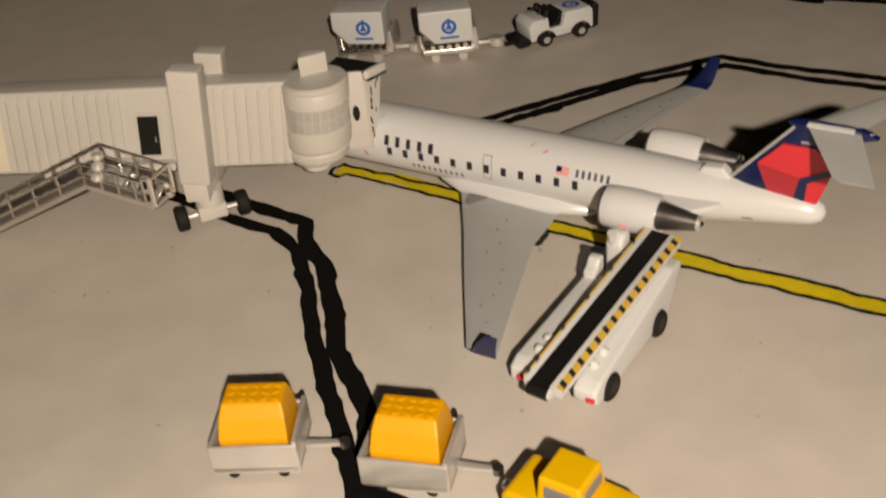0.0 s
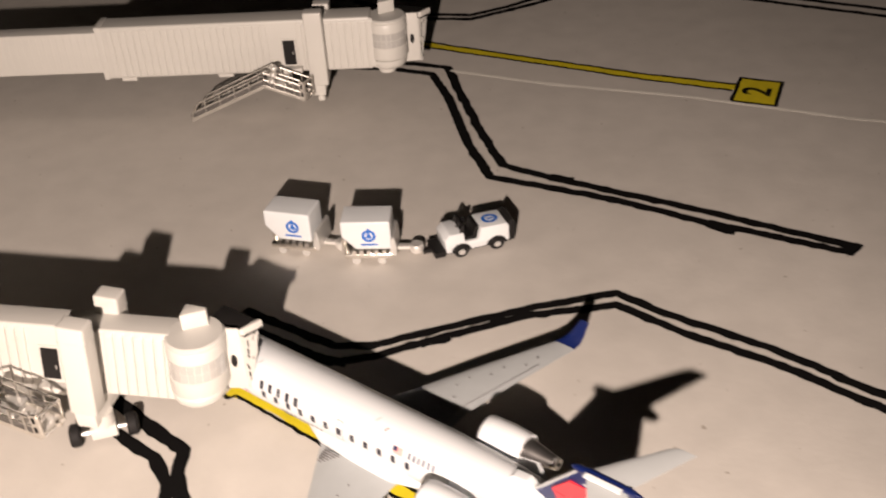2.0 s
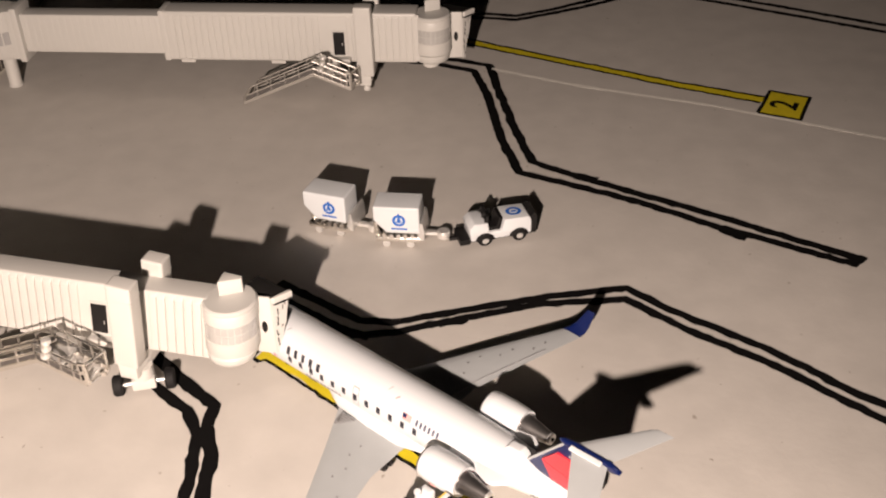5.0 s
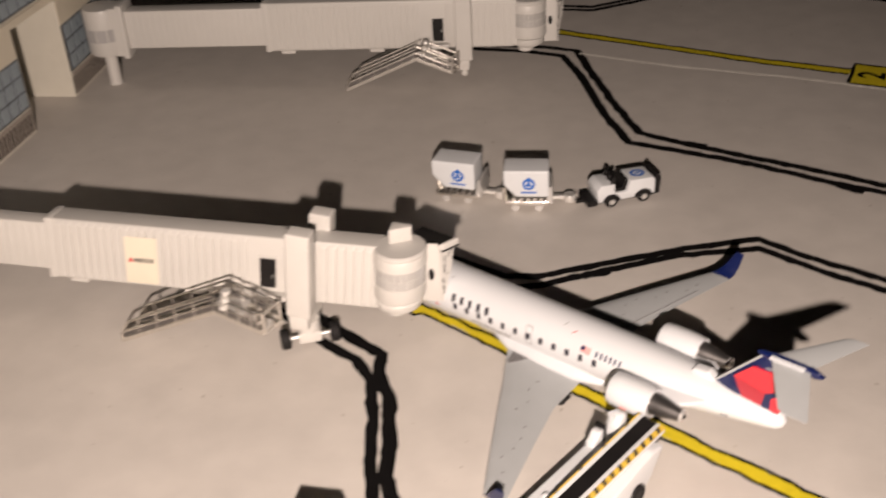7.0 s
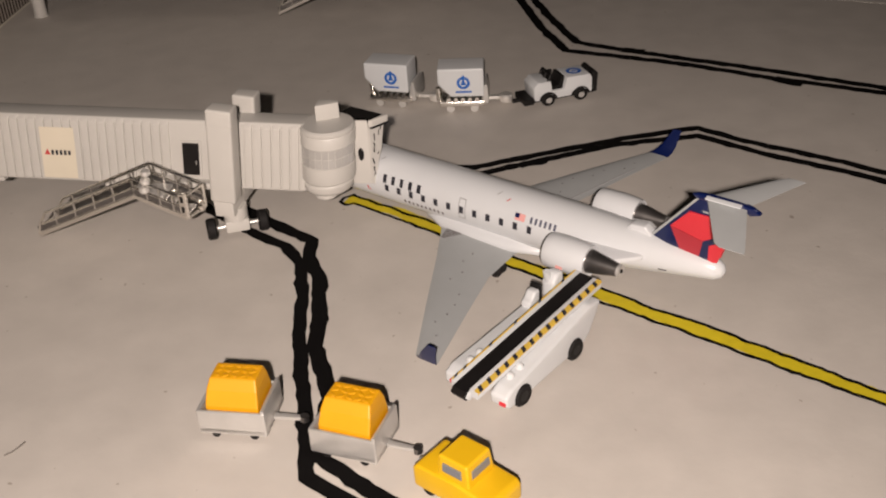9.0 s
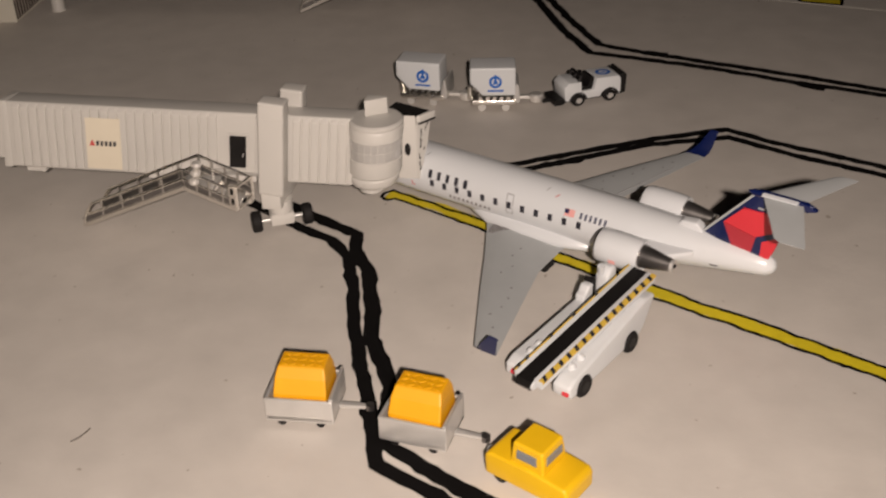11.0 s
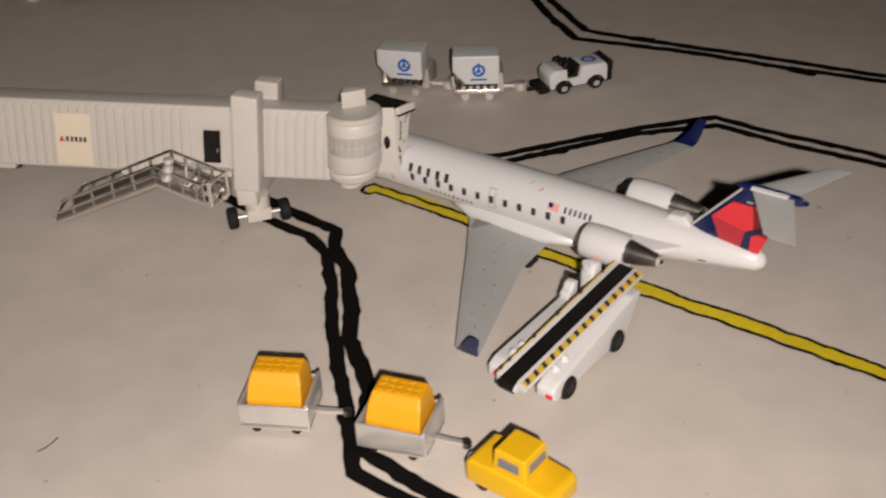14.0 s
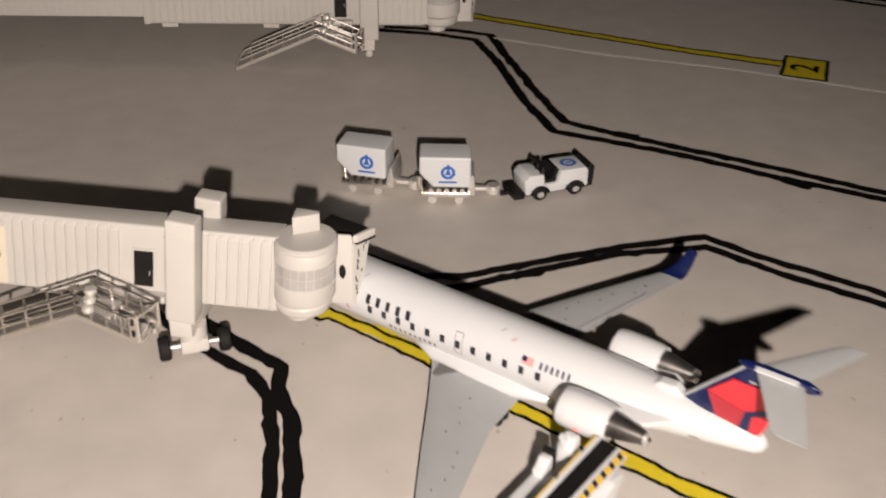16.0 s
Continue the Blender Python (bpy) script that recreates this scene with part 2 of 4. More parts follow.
def marking(label, strokes, category="marking"):
    """strokes: name, points, width, height, ink."""
    lay = root("lane_marking", place(0, 0, 0), label, category, "apron markings", "structure")
    for name, points, width, z, ink in strokes:
        mark_id[0] += 1
        part(name, stroke(points, width, z, mark_id[0], *((0.3, 0.6) if name == "outline" else (0.12, 1.0))), ink, lay)
    return lay


marking("black double line drawn by felt pen on the apron", [
    ("stroke", [(-31, 110.8), (-22.3, 104.3), (-17.2, 101.2), (-14.3, 97.4), (-12.4, 91.5), (-10.6, 83.5), (-8.6, 76.5), (-6.3, 69), (-4.3, 61.8), (1.7, 58.2), (8.6, 54), (14, 50.6), (22, 46)], 1.5, 0.03, INK),
    ("stroke", [(-27.5, 111.5), (-22.2, 107.9), (-14.2, 102.6), (-13.6, 98.9), (-11.2, 94.5), (-9.8, 89.2), (-8.5, 83), (-8.4, 81.2), (-6.2, 76.6), (-4.9, 73), (-4.6, 69.5), (-3.4, 64.2), (1.6, 60.6), (7.7, 57.2), (12.6, 54.3), (22, 48.5)], 1.75, 0.034, INK)])
marking("black double line drawn by felt pen on the apron", [
    ("stroke", [(-47, 66), (-42.3, 59.3), (-34.2, 49.4), (-29.6, 49), (-20.8, 48.3), (-8.2, 47.8), (6, 47)], 1.1, 0.03, INK),
    ("stroke", [(-43, 57), (-37.8, 50.2), (-35.3, 47.4), (-20.2, 46.5), (-5, 45.6)], 1.1, 0.034, INK)])
marking("black double line bent round the aircraft stand", [
    ("stroke", [(-15, 129.2), (-11.9, 127.6), (-1.3, 122.6), (3.4, 123), (11.9, 127.2), (23.3, 132.6), (33.9, 136.6), (39.4, 132.9), (53, 126.3), (63.7, 119.3), (72.3, 115.4), (95, 104)], 1.4, 0.03, INK),
    ("stroke", [(-15, 126.4), (-11.2, 124.4), (-0.9, 119.3), (4.2, 120.8), (12.2, 125.4), (22.6, 130.8), (33.8, 133.9), (42.4, 128.7), (52.7, 123.7), (63.4, 116.9), (71.8, 111.7), (95, 100)], 1.4, 0.034, INK), ("stroke", [(9.6, 123.7), (13.2, 125.6)], 1.6, 0.038, INK), ("stroke", [(-3.2, 120.2), (1.2, 119.3)], 1.6, 0.038, INK)])
marking("black double line drawn by felt pen between two stands", [
    ("stroke", [(-19, 208), (-6, 208.2), (1.3, 206.6), (5.7, 194), (11.0, 180.2), (15.4, 169.9), (23.2, 166.4), (46, 157.9), (66.4, 149.6)], 1.6, 0.03, INK),
    ("stroke", [(-22, 206.4), (-8.5, 205.4), (-1.3, 203.6), (3.1, 194), (9.1, 176.5), (13.8, 166), (33, 160.3), (45.6, 155), (65.5, 148.2)], 1.6, 0.034, INK),
    ("stroke", [(65.0, 147.6), (66.9, 150.4)], 1.1, 0.038, INK), ("stroke", [(23.2, 166.5), (26.6, 165.3)], 2.2, 0.039, INK), ("stroke", [(46.5, 154.4), (50.5, 152.8)], 2.2, 0.039, INK)])
marking("black double line drawn by felt pen behind the far stand", [
    ("stroke", [(-24, 240), (-8, 232.9), (2.2, 232.4), (9.6, 237.4), (30.1, 254.8), (58.7, 245.9), (89.2, 235.3), (120, 224)], 1.42, 0.03, INK),
    ("stroke", [(-22, 236.5), (-6.1, 230.5), (2.8, 230.4), (14.5, 238.5), (30, 251.6), (58, 242.4), (88.5, 231.6), (118, 221)], 1.42, 0.034, INK)])
marking("white line drawn by paint pen across the apron", [
    ("stroke", [(2, 205.2), (21.3, 199.9), (43.5, 196.1), (71.5, 188.5), (100, 183)], 0.75, 0.042, WHITE_INK),
    ("stroke", [(18.5, 200.7), (23.5, 199.4)], 0.95, 0.044, WHITE_INK)])
marking("yellow lead-in line with black outline under the aircraft", [
    ("fill", [(-12.0, 113.4), (-10.4, 112.9), (-4.5, 110.0), (1.7, 106.0), (10.8, 99.4), (15.4, 96.9), (22.2, 92.5), (26.8, 89.8), (31.5, 87.2), (36.8, 84.1), (41.8, 81.1), (49.8, 76.5), (80, 58.8)], 1.95, 0.046, YELLOW_INK),
    ("outline", [(-11.4, 114.3), (1.9, 107.0), (10.9, 100.4), (22.3, 93.8), (27, 90.75), (32, 88.15), (37, 85.1), (42.1, 82.0), (50.1, 77.1), (80, 59.7)], 0.46, 0.05, INK),
    ("outline", [(-11.5, 111.7), (-10.9, 112.1), (-5.7, 109.5), (1.4, 105.0), (10.6, 98.3), (22.1, 91.25), (26.5, 88.75), (31, 86.2), (36.7, 82.9), (41.5, 80.1), (49.5, 75.7), (80, 57.8)], 0.46, 0.05, INK),
    ("outline", [(-11.2, 114.6), (-12.4, 113.6), (-12.6, 112.6), (-11.5, 111.7)], 0.5, 0.05, INK)])
marking("yellow lead-in line with black outline at the far stand", [
    ("fill", [(-9, 218.6), (14.5, 210.9), (37.2, 203.7), (54, 199.6)], 1.9, 0.046, YELLOW_INK),
    ("outline", [(-9, 219.9), (14.4, 212.2), (37.2, 204.9), (53.8, 200.9)], 0.6, 0.05, INK),
    ("outline", [(-9, 217.4), (14.7, 209.8), (37.2, 202.5), (53.0, 198.4)], 0.6, 0.05, INK)])

# the yellow number box at the end of the far lead-in line
number_box = root("number_box", place(57.3, 198.1, 0, 0, 0, -13.5), "yellow box with a black outline and stand number", "marking", "apron markings", "structure")
part("fill", box(-3.65, -4.75, 0.03, 3.65, 4.75, 0.056, 0), YELLOW_INK, number_box)
for pts in ([(-3.7, -4.8), (3.8, -4.9)], [(3.7, -5.0), (3.6, 4.9)], [(3.8, 4.7), (-3.8, 4.9)], [(-3.7, 4.9), (-3.7, -4.8)]):
    mark_id[0] += 1
    part("outline", stroke(pts, 0.65, 0.062, mark_id[0]), INK, number_box)
digit_data = bpy.data.curves.new("digit", "FONT")
digit_data.body, digit_data.size, digit_data.align_x, digit_data.align_y = "2", 6.8 * MM, "CENTER", "CENTER"
digit_data.extrude, digit_data.offset = 0.004 * MM, 0.14 * MM
digit_curve = new("digit_curve", digit_data)
digit_mesh = bpy.data.meshes.new_from_object(digit_curve.evaluated_get(bpy.context.evaluated_depsgraph_get()))
bpy.data.objects.remove(digit_curve)
digit_mesh.materials.clear()
digit_mesh.materials.append(INK)
same("digit", digit_mesh, number_box, place(0.1, 0, 0.066, 0, 0, 90))


# ---- jet bridges ----
def jet_bridge(m, label, sign, bogie, drop=0.0, T=place(0, 0, 0), door_at=(30.25, 32.2, 7.95, 12.2), post_low=0.0, lean=0.0, shear=0.0, stair=((12.4, 2.0), (25.9, 7.9), (32.9, 5.3))):
    """x runs along the tunnel to the cab, y away from the near wall; T tilts the tunnel against the head."""
    jb = root("jet_bridge", m, label, "jet bridge", "jet bridges")
    W, Z0, Z1 = 4.6, 6.5, 15.6
    # the head of the docked bridge sits a little further back and lower than the empty one
    ROT, CAB = (place(0.1, 1.05, -0.7), place(-0.3, 1.0, -0.45)) if bogie else (place(0, 0, 0), place(0, 0, 0))
    sink = -0.05 if bogie else 0.14
    askew = Matrix(((1, 0, shear, -11.3 * shear), (0, 1, 0, 0), (0, 0, 1, 0), (0, 0, 0, 1)))

    def leaning(name, bm, *more, **keys):
        """A part of the tunnel, whose uprights lean a little towards the cab."""
        bm.transform(askew)
        return part(name, bm, *more, **keys)

    leaning("tunnel", box(-0.4, 0, Z0, 44.9, W, Z1, 0.4, 3), BRIDGE, jb, smooth=True, at=T)
    leaning("inner_tunnel", box(-27.5, 0.55, Z0 + 0.9, 0.4, W - 0.5, Z1 - 1.0, 0.4, 2), BRIDGE, jb, smooth=True, at=T)
    leaning("tunnel_end_frame", box(-0.7, -0.12, Z0 - 0.1, 0.4, W + 0.12, Z1 + 0.12, 0.3), BRIDGE, jb, smooth=True, at=T)
    # shallow ribs run up the near wall, flat strips over the roof
    rib_bm = prism([(-0.3, Z0 + 0.35), (-0.3, Z1 - 0.7), (0.05, Z1 - 0.25), (0.3, Z1 - 0.25), (0.3, Z0 + 0.35)], -0.48, 0.48, 0.29, axis="x", seg=4)
    first = leaning("rib", rib_bm, BRIDGE, jb, smooth=True, at=T @ place(1.6, sink, 0))
    for i in range(1, 38):
        x = 1.6 + 1.17 * i
        if not (28.3 < x < 32.6 or 33.5 < x < 37.2):
            same("rib", first.data, jb, T @ place(x, sink, 0))
    thin_bm = prism([(0.43, Z0 + 1.3), (0.43, Z1 - 1.3), (0.62, Z1 - 1.3), (0.62, Z0 + 1.3)], -0.25, 0.25, 0.07, axis="x", seg=1)
    thin = leaning("rib", thin_bm, BRIDGE, jb, smooth=True, at=T @ place(-1.5, sink * 0.7, 0))
    for i in range(1, 21):
        same("rib", thin.data, jb, T @ place(-1.5 - 1.2 * i, sink * 0.7, 0))
    for x in (2.0, 18.5, 27.0):
        leaning("rail_shoe", box(x, 0.6, Z0 - 0.75, x + 2.6, 2.0, Z0 + 0.1, 0.15), BRIDGE, jb, at=T)
    if sign:
        board = leaning("sign_panel", box(10.8, -0.42, 7.05, 15.38, -0.1, 14.05, 0.03, 1), PANEL, jb, "cream sign panel with red and navy print", at=T)
        leaning("emblem", prism([(11.25, 10.3), (12.0, 10.3), (11.63, 11.1)], -0.5, -0.44, 0), PRINT_RED, board)
        for i in range(5):
            leaning("letter_bar", box(12.18 + 0.56 * i, -0.5, 10.32, 12.5 + 0.56 * i, -0.44, 10.95, 0), PRINT, board)
    d0, d1, dz0, dz1 = door_at
    leaning("door_frame", box(d0 - 0.3, -0.2, dz0 - 0.3, d1 + 0.3, 0.1, dz1 + 0.3, 0.1), BRIDGE, jb, at=T)
    d = leaning("door", box(d0, -0.3, dz0, d1, -0.1, dz1, 0.05), BLACK, jb, "black service door", at=T)
    leaning("handle", rod((d1 - 0.35, -0.4, 9.8), (d1 - 0.35, -0.4, 10.3), 0.07, n=6), STEEL, d)
    leaning("landing", box(29.0, -1.6, 6.9, 33.2, 0.1, 7.7, 0.15), BRIDGE, jb, at=T)
    # lift columns on both sides
    for y0, xa, xb, top in ((-2.4, 33.55, 36.7, 18.0), (5.3, 33.9, 36.8, 16.5)) if bogie else ((-2.3, 34.4, 37.4, 17.5), (W - 0.1, 35.0, 37.8, 16.4)):
        tip_over = place(36, 0, 3.8) @ place(0, 0, 0, 0, lean, 0) @ place(-36, 0, -3.8)
        col = part("lift_column", box(xa, y0, 5.8 if bogie else 4.8, xb, y0 + 2.4, top, 0.3, 3), BRIDGE, jb, smooth=True, at=tip_over)
        part("collar", box(xa - 0.04, y0 - 0.04, top - 2.1, xb + 0.04, y0 + 2.44, top - 2.03, 0.02), BRIDGE, col)
    part("cross_head", box(33.9 if bogie else 34.4, -2.0, 3.7 if bogie else 3.4, 36.4 if bogie else 36.8, W + 2.0, 6.1 if bogie else 5.0, 0.25), BRIDGE, jb, smooth=True)
    if bogie:
        bg = part("bogie", box(-1.5, -0.95, 0.75, 1.5, 0.95, 2.4, 0.3), BRIDGE, jb, "wheel bogie with two black tyres", smooth=True, at=place(35.5, 0.3, 0, 0, 0, 27))
        part("pivot", lathe([(1.15, 2.2), (1.15, 2.5), (1.5, 2.7), (1.5, 4.2)], 24), BRIDGE, bg, smooth=True)
        part("axle", rod((-3.4, 0, 1.35), (3.4, 0, 1.35), 0.32), STEEL, bg, smooth=True)
        for s in (-1, 1):
            part("tyre", lathe([(0.5, -0.62), (1.15, -0.62), (1.36, -0.4), (1.36, 0.4), (1.15, 0.62), (0.5, 0.62)], 28, axis="x", c=(3.2 * s, 0, 1.37)), RUBBER, bg, smooth=True)
    else:
        part("column_foot", box(34.3, -1.9, 2.9, 36.7, -0.1, 3.6, 0.15), BRIDGE, jb)
        part("ball_stub", lathe([(0.3, 1.6), (0.6, 1.75), (0.7, 2.1), (0.6, 2.5), (0.4, 2.7), (0.4, 3.2)], 16, c=(35.8, -1.0, 0)), BRIDGE, jb, smooth=True)
    # head rotunda with its window band
    cx, cy = 47.35, 2.3
    rot = leaning("head_rotunda", lathe([(1.2, 7.9), (3.0, 8.0), (3.24, 8.12), (3.32, 8.35), (3.32, 10.25), (3.24, 10.3), (3.24, 12.85), (3.32, 12.9), (3.32, 14.2), (3.23, 14.32), (3.32, 14.45), (3.3, 14.8), (3.05, 15.02), (0.3, 15.05)], 44, c=(cx, cy, 0)), BRIDGE, jb, smooth=True, at=ROT)
    base = leaning("rotunda_base", lathe([(0.4, 6.3), (2.5, 6.35), (2.9, 6.6), (3.08, 7.0), (3.12, 7.65), (2.98, 7.85), (0.4, 7.95)], 40, c=(cx - 0.1, cy, 0)), BRIDGE, jb, smooth=True, at=ROT)
    leaning("base_stub", lathe([(0.3, 5.1), (1.3, 5.15), (1.45, 5.3), (1.45, 6.4), (0.3, 6.5)], 28, c=(cx - 0.4, cy, 0)), BRIDGE, base, smooth=True)
    for row in range(2):
        for k in range(11):
            a0 = radians(200 + 14.5 * k)
            a1 = a0 + radians(13.4)
            bm = bmesh.new()
            z0, z1 = 10.34 + 1.26 * row, 11.52 + 1.26 * row
            ring = lambda r: [(cx + r * math.cos(a), cy + r * math.sin(a)) for a in (a0, (a0 + a1) / 2, a1)]
            inner, outer = ring(3.16), ring(3.28)
            lo = [bm.verts.new((*p, z0)) for p in inner + outer[::-1]]
            hi = [bm.verts.new((*p, z1)) for p in inner + outer[::-1]]
            for i in range(6):
                bm.faces.new((lo[i], lo[(i + 1) % 6], hi[(i + 1) % 6], hi[i]))
            bm.faces.new(lo)
            bm.faces.new(hi)
            leaning("pane", bm, CLEAR, rot, smooth=True)
    part("roof_unit", prism([(46.2, 2.4), (48.75, 3.8), (48.6, 4.4), (46.05, 4.7)], 14.95, 17.0, 0.14, axis="z"), BRIDGE, jb, smooth=True, at=ROT)
    leaning("tunnel_neck", box(45.1, 0.35, Z0 + 0.5, 46.4, W - 0.35, Z1 - 0.7, 0.2), BRIDGE, jb, at=ROT)
    # cab hood over the aircraft door, turned towards the fuselage
    cab = part("cab_side", prism([(50.1, 3.55), (52.5, 3.8), (52.6, 4.6), (50.1, 4.6)], 6.0, 14.5, 0.15, axis="z"), BRIDGE, jb, smooth=True, at=CAB)
    part("cab_window", prism([(51.4 + 0.36 * math.cos(a), 10.05 + 0.84 * math.sin(a)) for a in (2 * math.pi * i / 20 for i in range(20))], 3.5, 3.9, 0.04), BLACK, cab, "small black oval window", at=place(0, 0.06, 0))
    part("cab_body", prism([(48.6, 5.0), (50.2, 4.5), (52.5, 4.5), (53.0, 5.1), (49.0, 6.9)], 9.2, 14.25, 0.15, axis="z"), BRIDGE, jb, smooth=True, at=CAB)
    part("cab_roof", prism([(50.3, 3.75), (52.8, 3.85), (54.15, 5.7), (49.3, 7.9), (48.4, 5.3)], 14.15, 14.5, 0.12, axis="z"), CANOPY, jb, "dark grey canopy roof with shade in its colour", smooth=True, at=CAB)
    lip = part("roof_lip", prism([(52.6, 3.7), (53.05, 3.75), (54.6, 5.75), (54.1, 5.95)], 13.65, 14.56, 0.14, axis="z"), BRIDGE, jb, smooth=True, at=CAB)
    # A thin black strip runs along under the lip.
    part("lip_underline", prism([(52.75, 3.85), (53.12, 3.85), (54.62, 5.8), (54.1, 5.95)], 13.38, 13.66, 0.04, axis="z", seg=1), BLACK, lip, "thin black line under the lip")
    hood = part("bellows", prism([(0, 5.9), (0.75, 5.7), (0.8, 7.0), (1.1, 8.6), (1.75, 10.2), (2.0, 11.6), (2.4, 13.4), (0, 13.4)], 0, 0.5, 0.1), BRIDGE, jb, "pleated canopy with dark smudges", at=CAB @ place(52.6, 3.88, 0, 0, 0, 54))
    rnd = random.Random(5)
    for i in range(13):
        z = 6.4 + 0.52 * i + rnd.uniform(-0.15, 0.15)
        x = rnd.uniform(0.2, 0.55 + max(0, z - 8) * 0.3)
        h = rnd.uniform(0.25, 0.6) + (0.5 if z > 11 else 0)
        lean_by = rnd.uniform(-0.12, 0.12)
        part("pleat", prism([(x, z), (x + rnd.uniform(0.1, 0.26), z + 0.05), (x + 0.14 + lean_by, z + h), (x + lean_by, z + h - 0.08)], -0.035, 0.05, 0), BLACK, hood)
    # terminal-end rotunda
    ex = -31.3
    leaning("end_frame", box(-27.6, -0.6, 5.9, -26.4, W + 0.6, 16.0, 0.25), BRIDGE, jb, smooth=True, at=T)
    leaning("end_collar", box(-29.2, -0.2, 6.2, -27.4, W + 0.2, 15.4, 0.25), BRIDGE, jb, smooth=True, at=T)
    er = leaning("end_rotunda", lathe([(0.9, 6.2), (3.2, 6.4), (3.5, 6.9), (3.5, 14.6), (3.3, 15.2), (0.3, 15.4)], 40, c=(ex, cy, 0)), BRIDGE, jb, smooth=True, at=T)
    for k in range(3):
        part("pane", box(-0.9, -0.05, 9.2, 0.9, 0.05, 11.6, 0.03, 1), FAINT_PANE, er, at=Matrix.Translation((ex * MM, cy * MM, 0)) @ pose(0, 0, 0, 0, 0, -115 + 33 * k) @ place(0, 0, 0, 0, 0, 90) @ place(0, -3.5, 0))
    leaning("support_post", lathe([(1.35, post_low), (1.35, post_low + 0.25), (1.2, post_low + 0.35), (1.2, 6.6)], 24, c=(ex, cy, 0)), BRIDGE, jb, smooth=True, at=T)
    # chrome service stair: a long flight down and a short one, with rails on both sides
    A, B, C = [(x, z - drop) for x, z in stair]
    shiny = BRIGHT if bogie else CHROME
    for side, y in (("front", -6.4), ("back", -3.3)):
        for (xa, za), (xb, zb), n in ((A, B, 5), (B, C, 4)):
            if side == "back":
                xa, xb = xa + 0.9, xb + 0.9
                za, zb = (za + 0.4, zb + 0.4) if bogie else (za, zb)
            st = part("stringer", prism([(xa, za), (xb, zb), (xb, zb + 0.62), (xa, za + 0.62)], y - 0.16, y + 0.16, 0.08), shiny, jb, "chrome stair stringer")
            # the hand rails start a little up the long flight and curve down to its foot
            rise = (zb - za) / (xb - xa)
            for lift, start in ((1.5, 0.7), (2.75, 1.5)):
                start = start if n == 5 else 0.0
                part("rail", rod((xa + start, y, za + rise * start + lift), (xb, y, zb + lift), 0.16, n=8), shiny, st, smooth=True)
            if n == 5:
                part("rail_end", rod((xa + 1.5, y, za + rise * 1.5 + 2.75), (xa + 0.45, y, za + 1.9), 0.17, n=8), shiny, st, smooth=True)
                part("rail_end", rod((xa + 0.45, y, za + 1.9), (xa, y, za + 0.3), 0.17, n=8), shiny, st, smooth=True)
            for k in range(1 if n == 5 else 0, n + 1):
                f = k / n
                x, z = xa + (xb - xa) * f, za + (zb - za) * f
                part("post", rod((x, y, z + 0.3), (x, y, z + 2.78), 0.14, n=8), CHROME, st, smooth=True)
            # Open between the rails; this dark sheet stands in for the shade behind.
            part("gap_shade", prism([(xa, za + 0.7), (xb, zb + 0.7), (xb, zb + 1.42), (xa, za + 1.42)], y - 0.05, y + 0.05, 0), EXHAUST, st)
    for (xa, za), (xb, zb), n in ((A, B, 12), (B, C, 6)):
        tread = None
        for k in range(n):
            f = (k + 0.5) / n
            x, z = xa + (xb - xa) * f, za + (zb - za) * f
            if tread is None:
                tread = part("tread", box(-0.5, -6.3, 0.1, 0.5, -3.4, 0.3, 0.04, 1), STEEL, jb, at=place(x, 0, z))
            else:
                same("tread", tread.data, jb, place(x, 0, z))
    part("top_platform", box(B[0] - 0.7, -6.3, B[1] + 0.1, B[0] + 3.5, -1.2, B[1] + 0.5, 0.1), STEEL, jb)
    gate = part("end_gate", box(C[0] - 0.75, -6.55, C[1] + 0.5, C[0] + 0.1, -6.25, C[1] + 3.5, 0.08), shiny, jb, "silver end plate with two holes")
    for z in (1.0, 2.35):
        part("hole", box(C[0] - 0.5, -6.58, C[1] + z, C[0] - 0.16, -6.5, C[1] + z + 0.8, 0), BLACK, gate)
    frame_bm = bmesh.new()
    ends = [(C[0] + 0.15, -6.3, C[1] + 0.3), (C[0] + 1.05, -3.3, C[1] + 0.3), (C[0] + 1.05, -3.3, C[1] + 3.2), (C[0] + 0.15, -6.3, C[1] + 3.2)]
    for p, q in zip(ends, ends[1:] + ends[:1]):
        rod(p, q, 0.2, n=8, bm=frame_bm)
    part("end_frame", frame_bm, shiny, jb, smooth=True)
    part("end_cap", lathe([(0.1, -0.5), (0.42, -0.3), (0.42, 0.3), (0.1, 0.5)], 14, c=(C[0] + 0.9, -4.2, C[1] + 0.5)), BRIGHT, jb, smooth=True)
    for x, z in ((1.3, 0.75), (1.65, 1.9), (1.9, 3.0)):
        part("lamp_housing", lathe([(0.2, 0), (0.5, 0.12), (0.62, 0.35), (0.55, 0.7), (0.2, 0.9)], 18, c=(B[0] + x, -6.3, B[1] + z)), GLINT, jb, smooth=True)
    return jb


HEAD = place(-59.3, 105.2, 0, 0, 0, -2.7)
SLOPED = HEAD.inverted() @ place(-59.5, 105.4, -0.05, -4.0, 0.9, -1.3) @ Matrix.Diagonal((1.0, 0.8, 0.975, 1))
jet_bridge(HEAD, "ivory plastic jet bridge with chrome stair, docked at the aircraft", True, True, T=SLOPED, door_at=(29.45, 31.55, 8.3, 12.6), lean=6.0, shear=0.08, stair=((12.4, 2.2), (26.3, 8.25), (32.5, 5.7)))
